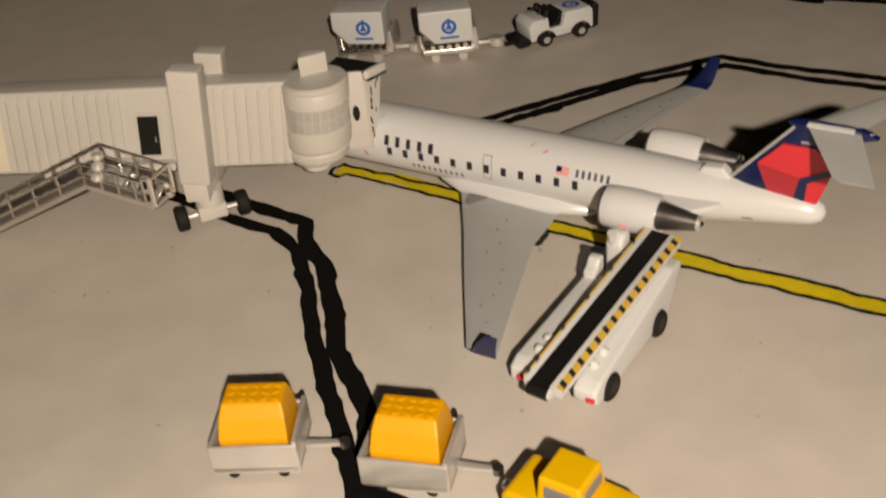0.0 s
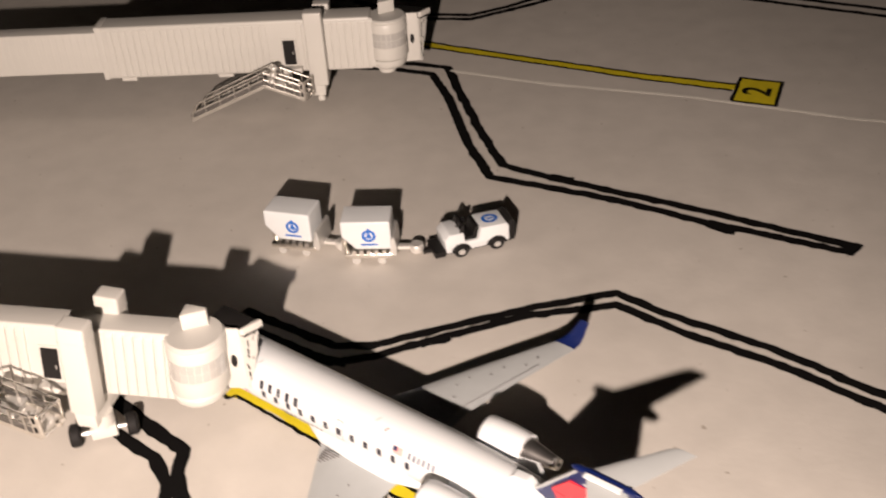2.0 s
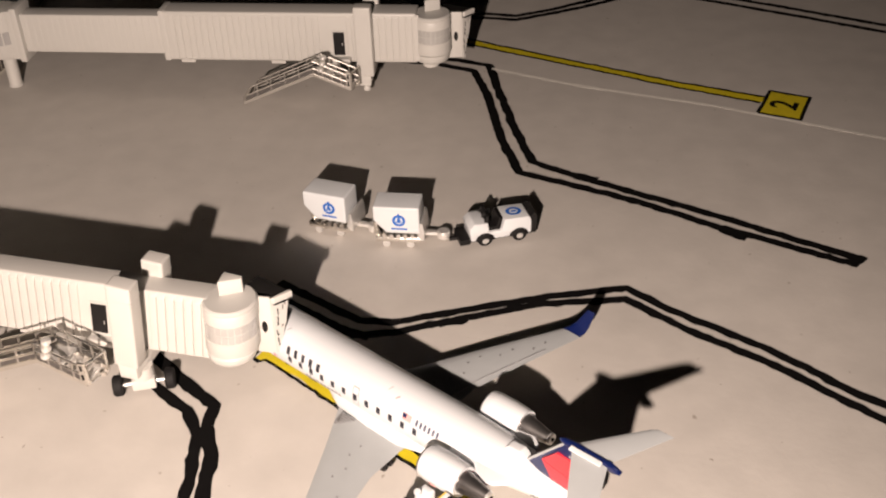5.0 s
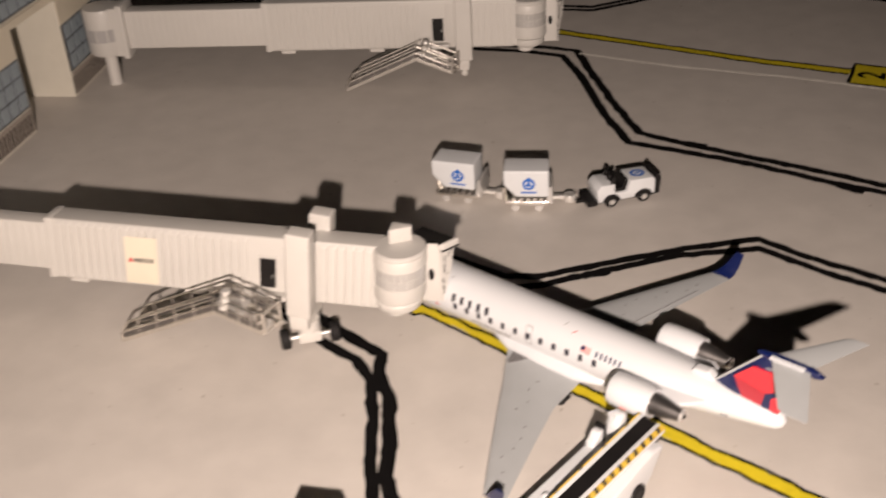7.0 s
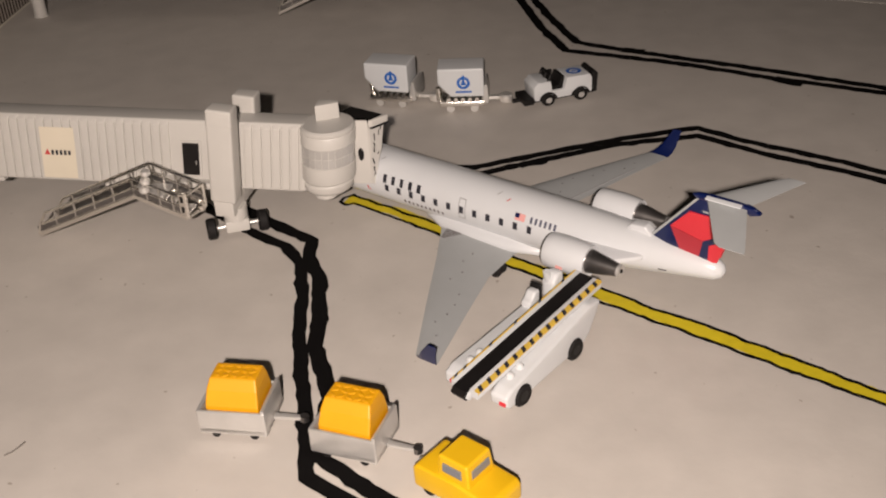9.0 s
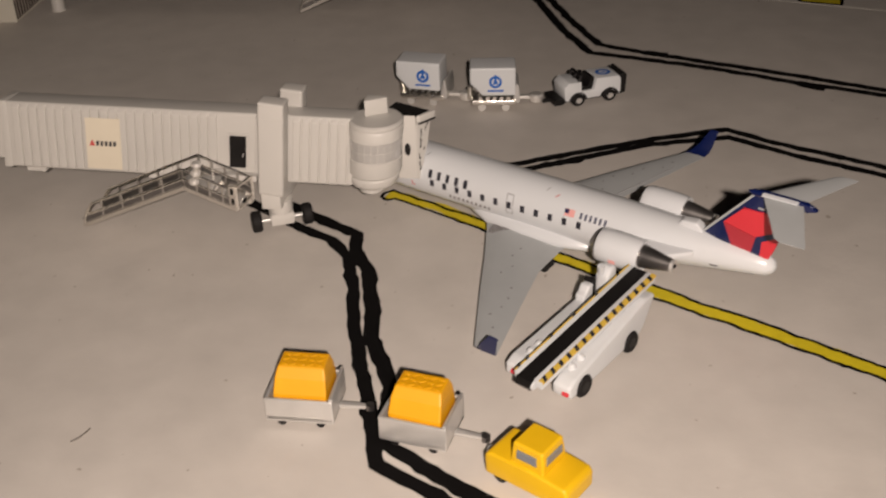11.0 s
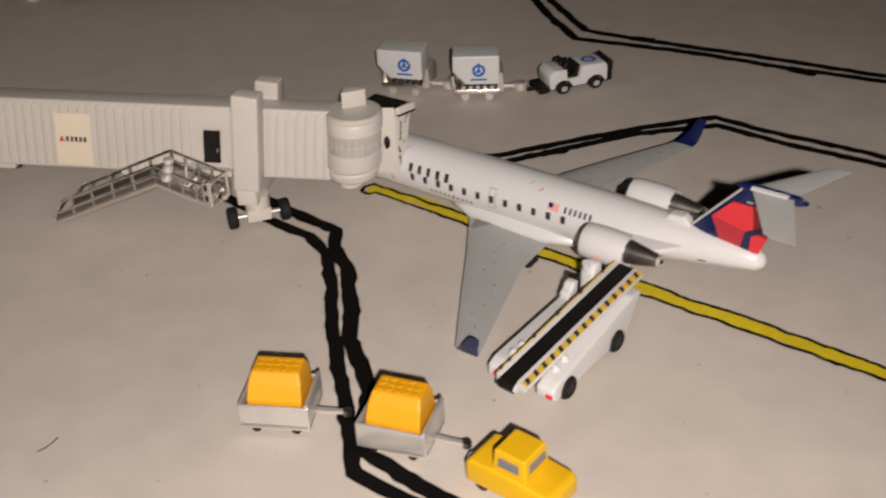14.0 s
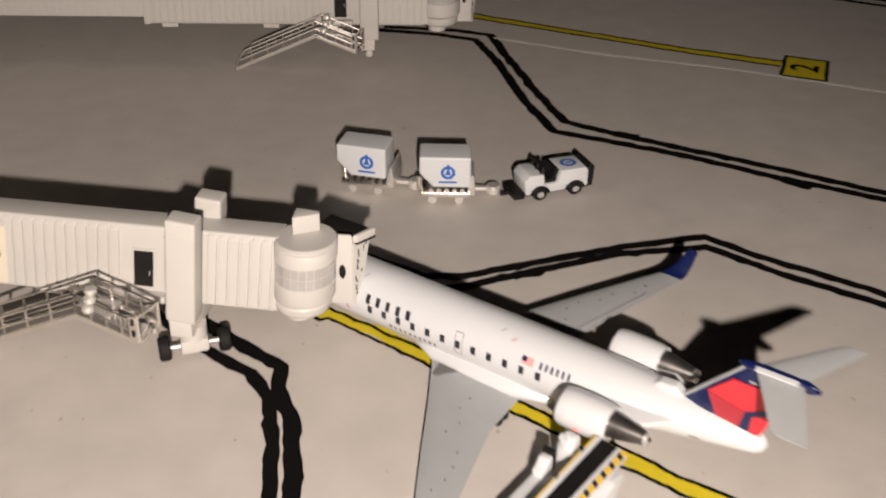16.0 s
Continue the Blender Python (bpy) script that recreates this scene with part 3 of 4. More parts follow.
far_bridge = jet_bridge(place(-56.0, 185.0, 0, 0, 0, 7.1), "plain ivory jet bridge with chrome stair at the empty stand", False, False, 1.1, stair=((14.7, 2.2), (27.6, 7.8), (33.9, 5.1)))
far_bridge.scale = (1.05, 1.05, 1.05)

# ---- the aircraft ----
jet = root("model_aircraft", place(-3.2, 110.0, 0.0, 3.2, -0.2, -29.3), "white diecast regional jet with grey wings, navy and red tail", "aircraft")
ZC, RF = 5.35, 3.3
# stations: along, half width, half height, centre height
STATIONS = [(-18.0, 0.12, 0.12, 4.5), (-17.6, 0.62, 0.55, 4.55), (-16.8, 1.15, 1.05, 4.65), (-15.4, 1.8, 1.75, 4.85), (-13.6, 2.4, 2.45, 5.1), (-11.0, 3.0, 3.05, 5.3),
            (-8.0, 3.28, 3.28, ZC), (-4, RF, RF, ZC), (2, RF, RF, ZC), (8, RF, RF, ZC), (14, RF, RF, ZC), (20, RF, RF, ZC), (24, 3.26, 3.25, 5.4), (28, 3.05, 3.0, 5.6), (32, 2.65, 2.55, 5.9),
            (35.5, 2.15, 2.1, 6.05), (38.4, 1.72, 1.72, 6.15), (40.7, 1.36, 1.38, 6.2), (41.9, 1.12, 1.16, 6.2), (42.6, 0.7, 0.75, 6.2), (42.85, 0.2, 0.2, 6.2)]


def skin(s):
    for a, b in zip(STATIONS, STATIONS[1:]):
        if a[0] <= s <= b[0]:
            f = (s - a[0]) / (b[0] - a[0])
            return [a[i] + (b[i] - a[i]) * f for i in (1, 2, 3)]
    return STATIONS[-1][1:]


def on_skin(s, z, side=-1, lift=0.035):
    """The point of the fuselage side at a station and height."""
    w, h, c = skin(s)
    q = max(-0.999, min(0.999, (z - c) / h))
    y = w * math.sqrt(1 - q * q)
    n = Vector((y / w / w, q / h)).normalized()
    return (s, side * (y + lift * n.x), z + lift * n.y)


def decal(name, s0, s1, z0, z1, mat, side=-1, cut=0.0, lift=0.035, label=""):
    """A thin printed patch that follows the skin; cut leans it."""
    bm = bmesh.new()
    ns, nz = 3, 4
    grid = []
    for i in range(ns + 1):
        grid.append([bm.verts.new(on_skin(s0 + (s1 - s0) * i / ns + cut * (j / nz), z0 + (z1 - z0) * j / nz, side, lift)) for j in range(nz + 1)])
    faces = [bm.faces.new((grid[i][j], grid[i + 1][j], grid[i + 1][j + 1], grid[i][j + 1])) for i in range(ns) for j in range(nz)]
    ex = bmesh.ops.extrude_face_region(bm, geom=faces)
    for v in ex["geom"]:
        if isinstance(v, bmesh.types.BMVert):
            v.co.y -= side * (lift + 0.03)
    return part(name, bm, mat, body, label)


rings = []
for s, w, h, c in STATIONS:
    rings.append([(s, w * math.cos(2 * math.pi * i / 40), c + h * math.sin(2 * math.pi * i / 40)) for i in range(40)])
body = part("fuselage", loft(rings), SKIN, jet, smooth=True)
# wing-to-body fairing
fair = []
for s, w, h in ((3.5, 0.4, 0.3), (5, 2.2, 0.9), (8, 3.5, 1.35), (13, 3.9, 1.5), (18, 3.8, 1.45), (21.5, 2.8, 1.0), (24, 0.5, 0.3)):
    fair.append([(s, w * math.cos(2 * math.pi * i / 24), 2.75 + h * math.sin(2 * math.pi * i / 24)) for i in range(24)])
part("belly_fairing", loft(fair), SKIN, jet, smooth=True)


def aerofoil(le, te, y, z, t, n=9, up=Vector((0, 0, 1))):
    """A closed section between leading and trailing edge."""
    pts = []
    for i in range(n + 1):
        f = i / n
        pts.append((f, t * 1.9 * (math.sqrt(f) * 0.62 - f * 0.62 + 0.32 * f * (1 - f)) + 0.02))
    top = [Vector((le + (te - le) * f, y, z)) + up * h for f, h in pts]
    low = [Vector((le + (te - le) * f, y, z)) - up * h * 0.45 for f, h in pts[::-1]]
    return [tuple(p) for p in top + low]


for side in (-1, 1):
    far = side > 0
    out, low = (24.5, 2.2) if far else (24.0, 2.65)
    secs = [aerofoil(7.0, 19.2, side * 2.0, 2.35, 1.1), aerofoil(8.4, 18.9, side * 3.9, 2.4, 0.95), aerofoil(11.6, 19.0, side * 9.0, 2.4, 0.72),
            aerofoil(15.4, 20.8, side * 15.5, 2.4, 0.48), aerofoil(20.6, 23.4, side * out, low, 0.3)]
    wing = part("wing", loft(secs), WING, jet, "light grey wing with tiny stains", smooth=True)
    tip = [aerofoil(20.6, 23.4, side * (out + 0.02), low, 0.31), aerofoil(21.3, 23.7, side * (out + (0.7 if far else 0.5)), low + 0.35, 0.27, up=Vector((0, -side * 0.5, 0.86))),
           aerofoil(22.0, 23.9, side * (out + (1.3 if far else 0.75)), low + (1.1 if far else 1.5), 0.22, up=Vector((0, -side * 0.85, 0.5))), aerofoil(23.2, 24.3, side * (out + (1.9 if far else 0.9)), low + (3.2 if far else 3.0), 0.14, up=Vector((0, -side * 0.9, 0.4)))]
    part("winglet", loft(tip), NAVY, wing, "navy blue winglet", smooth=True)
    rnd = random.Random(11 + side)
    for k in range(9):
        y = side * (6.5 + 1.75 * k)
        f = rnd.uniform(0.3, 0.75)
        le, te = 8.4 + (abs(y) - 3.9) * 0.6, 19.0 + max(0, abs(y) - 9) * 0.3
        s = le + (te - le) * f
        zt = 2.4 + (abs(y) - 3.9) * 0.01 + 0.02
        t = 0.95 - 0.036 * (abs(y) - 3.9)
        h = t * 1.9 * (math.sqrt(f) * 0.62 - f * 0.62 + 0.32 * f * (1 - f)) + 0.03
        part("speck", box(s - 0.09, y - 0.07, zt + h - 0.06, s + 0.09, y + 0.07, zt + h + 0.02, 0), PRINT_DIM, wing)
    if side < 0:
        for k in range(6):
            y0 = -4.4 - 0.31 * k
            part("walkway_bar", box(9.75 + 0.08 * k, y0 - 0.11, 3.26, 11.9 - 0.24 * k, y0, 3.36, 0), PRINT_DIM, wing)
    if far:
        part("flap_line", prism([(17.4, side * 4.3), (17.55, side * 4.3), (18.3, side * 9.3), (21.6, side * 19.5), (21.5, side * 19.6), (18.12, side * 9.3)], 2.6, 2.66, 0, axis="z"), PRINT_GREY, wing)
    # engine nacelle on a short pylon
    yc, zc = (-5.6 if side < 0 else 4.9), 6.4
    part("pylon", prism([(25.8, side * 2.0), (26.6, yc), (31.0, yc), (34.4, side * 2.6), (34.8, side * 1.6)], 6.1, 6.75, 0.25, axis="z"), SKIN, jet, smooth=True)
    nac = part("nacelle", lathe([(1.1, 1.2), (1.45, 0.35), (1.6, 0.02), (1.76, 0.0), (1.93, 0.4), (2.0, 1.3), (2.0, 3.2), (1.9, 4.7), (1.78, 5.3), (1.3, 5.2)], 40, axis="x", c=(24.9, yc, zc)), SKIN, jet, smooth=True)
    part("inlet_lip", lathe([(1.5, 0.25), (1.64, -0.02), (1.78, 0.0), (1.86, 0.22)], 40, axis="x", c=(24.9, yc, zc)), EXHAUST, nac, "bare metal inlet lip", smooth=True)
    part("fan", lathe([(0.2, 0.5), (0.5, 1.0), (1.42, 1.1), (1.42, 1.3)], 32, axis="x", c=(24.9, yc, zc)), BLACK, nac, smooth=True)
    part("exhaust", lathe([(1.36, 5.3), (1.3, 5.7), (1.08, 7.0), (0.64, 9.2), (0.54, 9.25), (0.48, 8.8)], 36, axis="x", c=(24.6, yc, zc + 0.12)), EXHAUST, nac, "burnished grey exhaust cone", smooth=True)
    part("exhaust_rim", lathe([(0.58, 8.95), (0.72, 8.95), (0.67, 9.27), (0.54, 9.27)], 28, axis="x", c=(24.6, yc, zc + 0.12)), STEEL, nac, smooth=True)
    part("tail_plug", lathe([(0.45, 8.6), (0.3, 9.25), (0.12, 9.45)], 20, axis="x", c=(24.6, yc, zc + 0.12)), BLACK, nac, smooth=True)
    part("nacelle_print", box(27.0, yc + side * 1.9 - 0.08, 5.7, 27.8, yc + side * 1.9 + 0.08, 6.1, 0), PINK, nac)
    # main landing gear
    gear = part("main_gear", rod((17.7, side * 5.6, 1.2), (17.3, side * 4.8, 2.3), 0.26), STEEL, jet, smooth=True)
    for dy in (-0.5, 0.5):
        part("tyre", lathe([(0.3, -0.3), (0.7, -0.3), (0.9, -0.15), (0.9, 0.15), (0.7, 0.3), (0.3, 0.3)], 24, axis="y", c=(17.7, side * 5.6 + dy, 1.02 + (0.2 if side < 0 else -0.22))), RUBBER, gear, smooth=True)
nose = part("nose_gear", rod((-13.2, 0, 0.6), (-13.2, 0, 3.2), 0.24), STEEL, jet, smooth=True)
for dy in (-0.35, 0.35):
    part("tyre", lathe([(0.2, -0.2), (0.5, -0.2), (0.62, -0.1), (0.62, 0.1), (0.5, 0.2), (0.2, 0.2)], 20, axis="y", c=(-13.2, dy, 1.15)), RUBBER, nose, smooth=True)


def fin_loft(z0, z1, steps=4):
    rings = []
    for i in range(steps + 1):
        z = z0 + (z1 - z0) * i / steps
        f = (z - 7.4) / 7.6
        le, te, t = 34.3 + 6.3 * f, 42.4 + 2.4 * f, 0.5 - 0.15 * f
        ring = []
        for k in range(9):
            q = k / 8
            ring.append((le + (te - le) * q, t * math.sin(math.pi * min(1, q * 1.25 + 0.02) if q < 0.4 else math.pi * (0.5 + 0.5 * (q - 0.4) / 0.6)) + 0.02, z))
        for k in range(8, -1, -1):
            x, y, _ = ring[k]
            ring.append((x, -y, z))
        rings.append(ring)
    return loft(rings)


LEAN = place(0, 0, 7.2) @ place(0, 0, 0, 7.0) @ place(-0.5, 0, -7.2)
fin = part("fin", fin_loft(7.2, 15.0), NAVY, jet, "navy tail fin with a red emblem", smooth=True, at=LEAN)
# Light grey strip put on as the highlight of the fin's front edge.
part("edge_highlight", prism([(33.95, 7.2), (34.32, 7.2), (40.75, 15.0), (40.42, 15.0)], -0.14, 0.14, 0.05), WING, fin)
part("dorsal_fairing", prism([(31.7, 7.4), (31.75, 8.55), (32.1, 8.95), (33.8, 9.1), (34.2, 8.75), (34.9, 7.8), (34.9, 7.4)], -0.6, 0.6, 0.28, seg=3), SKIN, jet, smooth=True)
for side in (-1, 1):
    def patch(name, pts, mat, d):
        part(name, prism(pts, side * 0.3, side * (0.53 + d), 0), mat, fin)
    patch("emblem_top", [(37.5, 10.7), (39.6, 13.1), (42.3, 13.25), (43.65, 11.4), (41.1, 9.8)], RED, 0.0)
    patch("emblem_front", [(37.5, 10.65), (41.1, 9.75), (40.55, 7.2), (38.5, 7.6)], DARK_RED, 0.01)
    patch("emblem_low", [(41.7, 9.5), (43.7, 10.75), (43.15, 9.0), (42.6, 7.4), (41.5, 7.2)], RED, 0.01)
    patch("emblem_chevron", [(41.1, 9.85), (43.65, 11.4), (43.72, 10.7), (41.75, 9.45), (41.55, 7.1), (40.5, 7.1)], NAVY, 0.03)
    part("tail_print", box(41.1, side * 0.36, 13.5, 41.9, side * 0.44, 13.7, 0), PRINT_GREY, fin)
# T-tail
bullet = part("tail_bullet", loft([[(s, w * math.cos(2 * math.pi * i / 20), 15.2 + h * math.sin(2 * math.pi * i / 20)) for i in range(20)] for s, w, h in ((39.9, 0.1, 0.1), (40.5, 0.36, 0.36), (42, 0.48, 0.44), (44.5, 0.46, 0.4), (45.7, 0.38, 0.32), (46.7, 0.1, 0.1))]), NAVY, jet, "navy bullet fairing", smooth=True, at=LEAN)
part("bullet_tail", prism([(45.5, 15.55), (46.1, 15.45), (47.1, 14.9), (46.0, 14.5), (45.6, 14.75)], -0.3, 0.3, 0.1), NAVY, bullet, smooth=True)
part("root_strip", box(41.6, -0.95, 15.62, 45.3, -0.38, 15.78, 0.06), SKIN, bullet, "white strip along the root")
for side in (-1, 1):
    part("tailplane", loft([aerofoil(41.5, 45.7, side * 0.2, 15.25, 0.42), aerofoil(46.4 if side > 0 else 45.1, 48.6 if side > 0 else 48.2, side * 6.1, 15.3 - (0.5 if side > 0 else 0), 0.2), aerofoil(47.0 if side > 0 else 45.8, 48.8 if side > 0 else 48.3, side * 6.5, 15.32 - (0.55 if side > 0 else 0), 0.1)]), WING, jet, "light grey tailplane half", smooth=True, at=LEAN)

# printed marks on the fuselage
for side in (-1, 1):
    for i in range(12):
        decal("window", 1.9 * i - 0.44, 1.9 * i + 0.12, 5.1 + 0.045 * i, 5.92 + 0.045 * i, PRINT, side)
    for k, w in enumerate((0.85, 0.8, 0.75, 0.85, 0.9)):
        decal("letter_bar", -0.75 + 1.32 * k, -0.75 + 1.32 * k + w * 0.6, 6.12, 7.05, PRINT, side)
    for k in range(10):
        decal("letter_bar", 2.4 + 0.64 * k, 2.66 + 0.64 * k, 4.15, 4.58, PRINT_DIM, side)
    decal("flag_canton", 18.7, 19.25, 6.98, 7.38, NAVY, side, lift=0.05)
    decal("flag", 18.7, 20.0, 6.7, 7.4, PINK, side, lift=0.03)
    for k in range(6):
        decal("registration_bar", 20.7 + 0.62 * k, 20.98 + 0.62 * k, 6.76, 7.36, REG, side)
    for a, b, c, d in ((10.85, 10.93, 4.75, 7.1), (11.75, 11.83, 4.75, 7.1), (10.85, 11.83, 4.72, 4.8), (10.85, 11.83, 7.05, 7.13)):
        decal("exit_outline", a, b, c, d, PRINT_GREY, side)
    decal("mark", -3.4, -3.25, 4.5, 5.0, PRINT_RED, side)
    decal("mark", -3.4, -2.95, 4.45, 4.53, PRINT_RED, side)
    decal("vent", 36.2, 37.1, 5.35, 5.5, PRINT, side)
for s, w, z, mat in ((16.9, 0.16, 8.0, PRINT_RED), (15.4, 0.12, 8.25, PRINT_GREY), (-2.0, 0.12, 8.2, PRINT_GREY)):
    decal("antenna_mark", s, s + w, z, z + 0.22, mat, -1, cut=0.35)


# ---- small wheels shared by the vehicles ----
def wheel(parent, x, y, z, r, t, hub_mat):
    w = part("tyre", lathe([(r * 0.42, -t / 2), (r * 0.85, -t / 2), (r, -t / 4), (r, t / 4), (r * 0.85, t / 2), (r * 0.42, t / 2)], 22, axis="y"), RUBBER, parent, smooth=True, at=place(x, y, z))
    part("rim", lathe([(0.1, -t / 2 - 0.02), (r * 0.47, -t / 2 - 0.01), (r * 0.47, t / 2 + 0.01), (0.1, t / 2 + 0.02)], 18, axis="y"), hub_mat, w, smooth=True)
    return w


# ---- white baggage carts and their tug ----
def white_cart(m, label, back=0.0):
    """Hitch to +x, near side -y."""
    c = root("container_cart", m, label, "baggage cart", "white carts")
    part("chassis", box(-3.3, -2.6, 0.95, 3.5, 2.6, 1.75, 0.18, 3), BRIGHT, c, "bright silver chassis", smooth=True)
    for k in range(5):
        part("roller", rod((-1.9 + 1.05 * k, -2.72, 2.05), (-1.9 + 1.05 * k, 2.65, 2.05), 0.33), BRIGHT, c, smooth=True)
    part("end_post", prism([(3.0, 1.2), (4.05, 1.2), (4.05, 2.6), (3.85, 4.2), (3.45, 4.2), (3.1, 2.6)], -2.35, 2.4, 0.14), STEEL, c, smooth=True)
    part("corner_peg", rod((-3.5, -0.4, 1.2), (-3.5, -0.4, 3.2), 0.45), BRIGHT, c, smooth=True)
    part("drawbar", prism([(3.6, -0.55), (6.0, -0.4), (6.0, 0.4), (3.6, 0.55)], 1.0, 1.5, 0.12, axis="z"), GLINT, c, smooth=True)
    part("hitch_ring", lathe([(0.4, 0.6), (0.95, 0.6), (1.05, 0.9), (1.05, 1.5), (0.85, 1.75), (0.4, 1.75)], 22, c=(6.6, 0, 0)), GLINT, c, smooth=True)
    for x in (-1.7, 1.9):
        for y in (-2.2, 2.2):
            part("caster", lathe([(0.15, -0.25), (0.6, -0.25), (0.6, 0.25), (0.15, 0.25)], 16, axis="y", c=(x, y, 0.6)), STEEL, c, smooth=True)
    box_part = part("container", prism([(-3.5 - back, 4.5), (-1.6 - back, 2.45), (3.4 - back, 2.45), (3.4 - back, 6.9), (-3.5 - back, 6.9)], -2.5, 2.0, 0.28, seg=3), WHITE, c, "white plastic container with a blue round emblem", smooth=True)
    # round emblem with a stem, and a bar under it
    bm = bmesh.new()
    for i in range(24):
        a0, a1 = 2 * math.pi * i / 24, 2 * math.pi * (i + 1) / 24
        q = [bm.verts.new((0.35 + r * math.cos(a), -2.53, 4.7 + r * math.sin(a))) for a in (a0, a1) for r in (0.58, 0.98)]
        bm.faces.new((q[0], q[1], q[3], q[2]))
    part("emblem_ring", bm, BLUE, box_part)
    part("emblem_stem", box(0.18, -2.54, 4.5, 0.52, -2.5, 5.85, 0), BLUE, box_part)
    part("emblem_stem", prism([(-0.1, 4.35), (0.8, 4.35), (0.5, 5.05), (0.2, 5.05)], -2.545, -2.5, 0), BLUE, box_part)
    part("emblem_bar", box(-0.85, -2.54, 3.15, 1.55, -2.5, 3.42, 0), BLUE, box_part)
    return c


white_cart(place(-11.4, 145.0, 0, 0, 0, -7.5), "white container on a silver cart with blue emblem", 0.4)
white_cart(place(-0.7, 143.4, 0, 0, 0, 5.5), "white container on a silver cart behind the white tug")

tug = root("baggage_tug", place(13.6, 146.6, 0, 0, 0, 27.0) @ Matrix.Diagonal((1.13, 1.06, 0.97, 1)), "white open baggage tug with black seats and bumpers", "tug")
part("chassis", box(-4.6, -1.75, 0.75, 4.6, 1.75, 1.4, 0.2), BLACK, tug)
tug_body = part("body", prism([(-4.1, 1.0), (-4.3, 3.2), (-3.6, 4.0), (-1.75, 3.9), (-1.6, 2.3), (0.15, 2.3), (0.5, 4.1), (3.9, 4.0), (4.2, 3.4), (4.2, 1.1), (3.6, 0.95), (3.5, 1.6), (1.4, 1.6), (1.2, 0.95), (-0.9, 0.95), (-1.1, 1.6), (-3.2, 1.6), (-3.4, 0.95)], -1.9, 1.9, 0.22, seg=2), WHITE, tug, smooth=True)
part("seat", prism([(-1.6, 2.2), (0.0, 2.2), (0.35, 4.2), (-0.15, 4.3), (-0.5, 2.9), (-1.6, 2.8)], -1.5, 1.5, 0.12), BLACK, tug, "black seat with tall back")
part("dash", prism([(-2.4, 3.6), (-1.5, 3.4), (-1.45, 4.1), (-1.75, 4.3), (-2.0, 3.95)], -1.4, 1.4, 0.1), BLACK, tug)
part("steering_wheel", lathe([(0.42, -0.06), (0.6, -0.06), (0.6, 0.06), (0.42, 0.06)], 18), BLACK, tug, at=place(-1.2, 0.6, 4.3, 0, -50, 0))
screen_frame = bmesh.new()
for p, q in (((-2.1, -1.5, 3.7), (-1.7, -1.45, 4.75)), ((-1.7, -1.45, 4.75), (-1.7, 1.45, 4.75)), ((-1.7, 1.45, 4.75), (-2.1, 1.5, 3.7)), ((-1.7, 0, 4.75), (-2.1, 0, 3.8))):
    rod(p, q, 0.22, n=8, bm=screen_frame)
part("windscreen_frame", screen_frame, BLACK, tug, smooth=True)
part("front_bumper", box(-5.6, -1.9, 0.55, -4.2, 1.9, 1.5, 0.15), BLACK, tug)
part("tow_hook", rod((-6.6, 0, 0.9), (-5.4, 0, 0.9), 0.35), BLACK, tug, smooth=True)
part("rear_rack", prism([(4.1, 0.9), (4.9, 0.9), (5.05, 3.9), (4.6, 4.45), (4.1, 4.0)], -1.85, 1.85, 0.12), BLACK, tug)
bm = bmesh.new()
for i in range(24):
    a0, a1 = 2 * math.pi * i / 24, 2 * math.pi * (i + 1) / 24
    q = [bm.verts.new((2.2 + r * 1.0 * math.cos(a), r * 1.0 * math.sin(a), 4.09)) for a in (a0, a1) for r in (0.6, 1.05)]
    bm.faces.new((q[0], q[1], q[3], q[2]))
part("emblem_ring", bm, BLUE, tug_body)
part("emblem_stem", box(1.9, -0.15, 4.05, 2.6, 0.15, 4.1, 0), BLUE, tug_body)
for x in (-2.2, 2.5):
    for y in (-1.95, 1.95):
        # Black arc stands in for the shaded gap between white body and wheel.
        arch = [(x + r * math.cos(a), 1.0 + r * math.sin(a)) for r, turn in ((1.24, range(0, 9)), (1.0, range(8, -1, -1))) for a in (math.pi * k / 8 for k in turn)]
        part("arch_gap", prism(arch, y - 0.16, y + 0.16, 0), BLACK, tug)
for x in (-2.2, 2.5):
    for y in (-1.85, 1.85):
        wheel(tug, x, y, 0.95, 0.95, 0.7, STEEL)


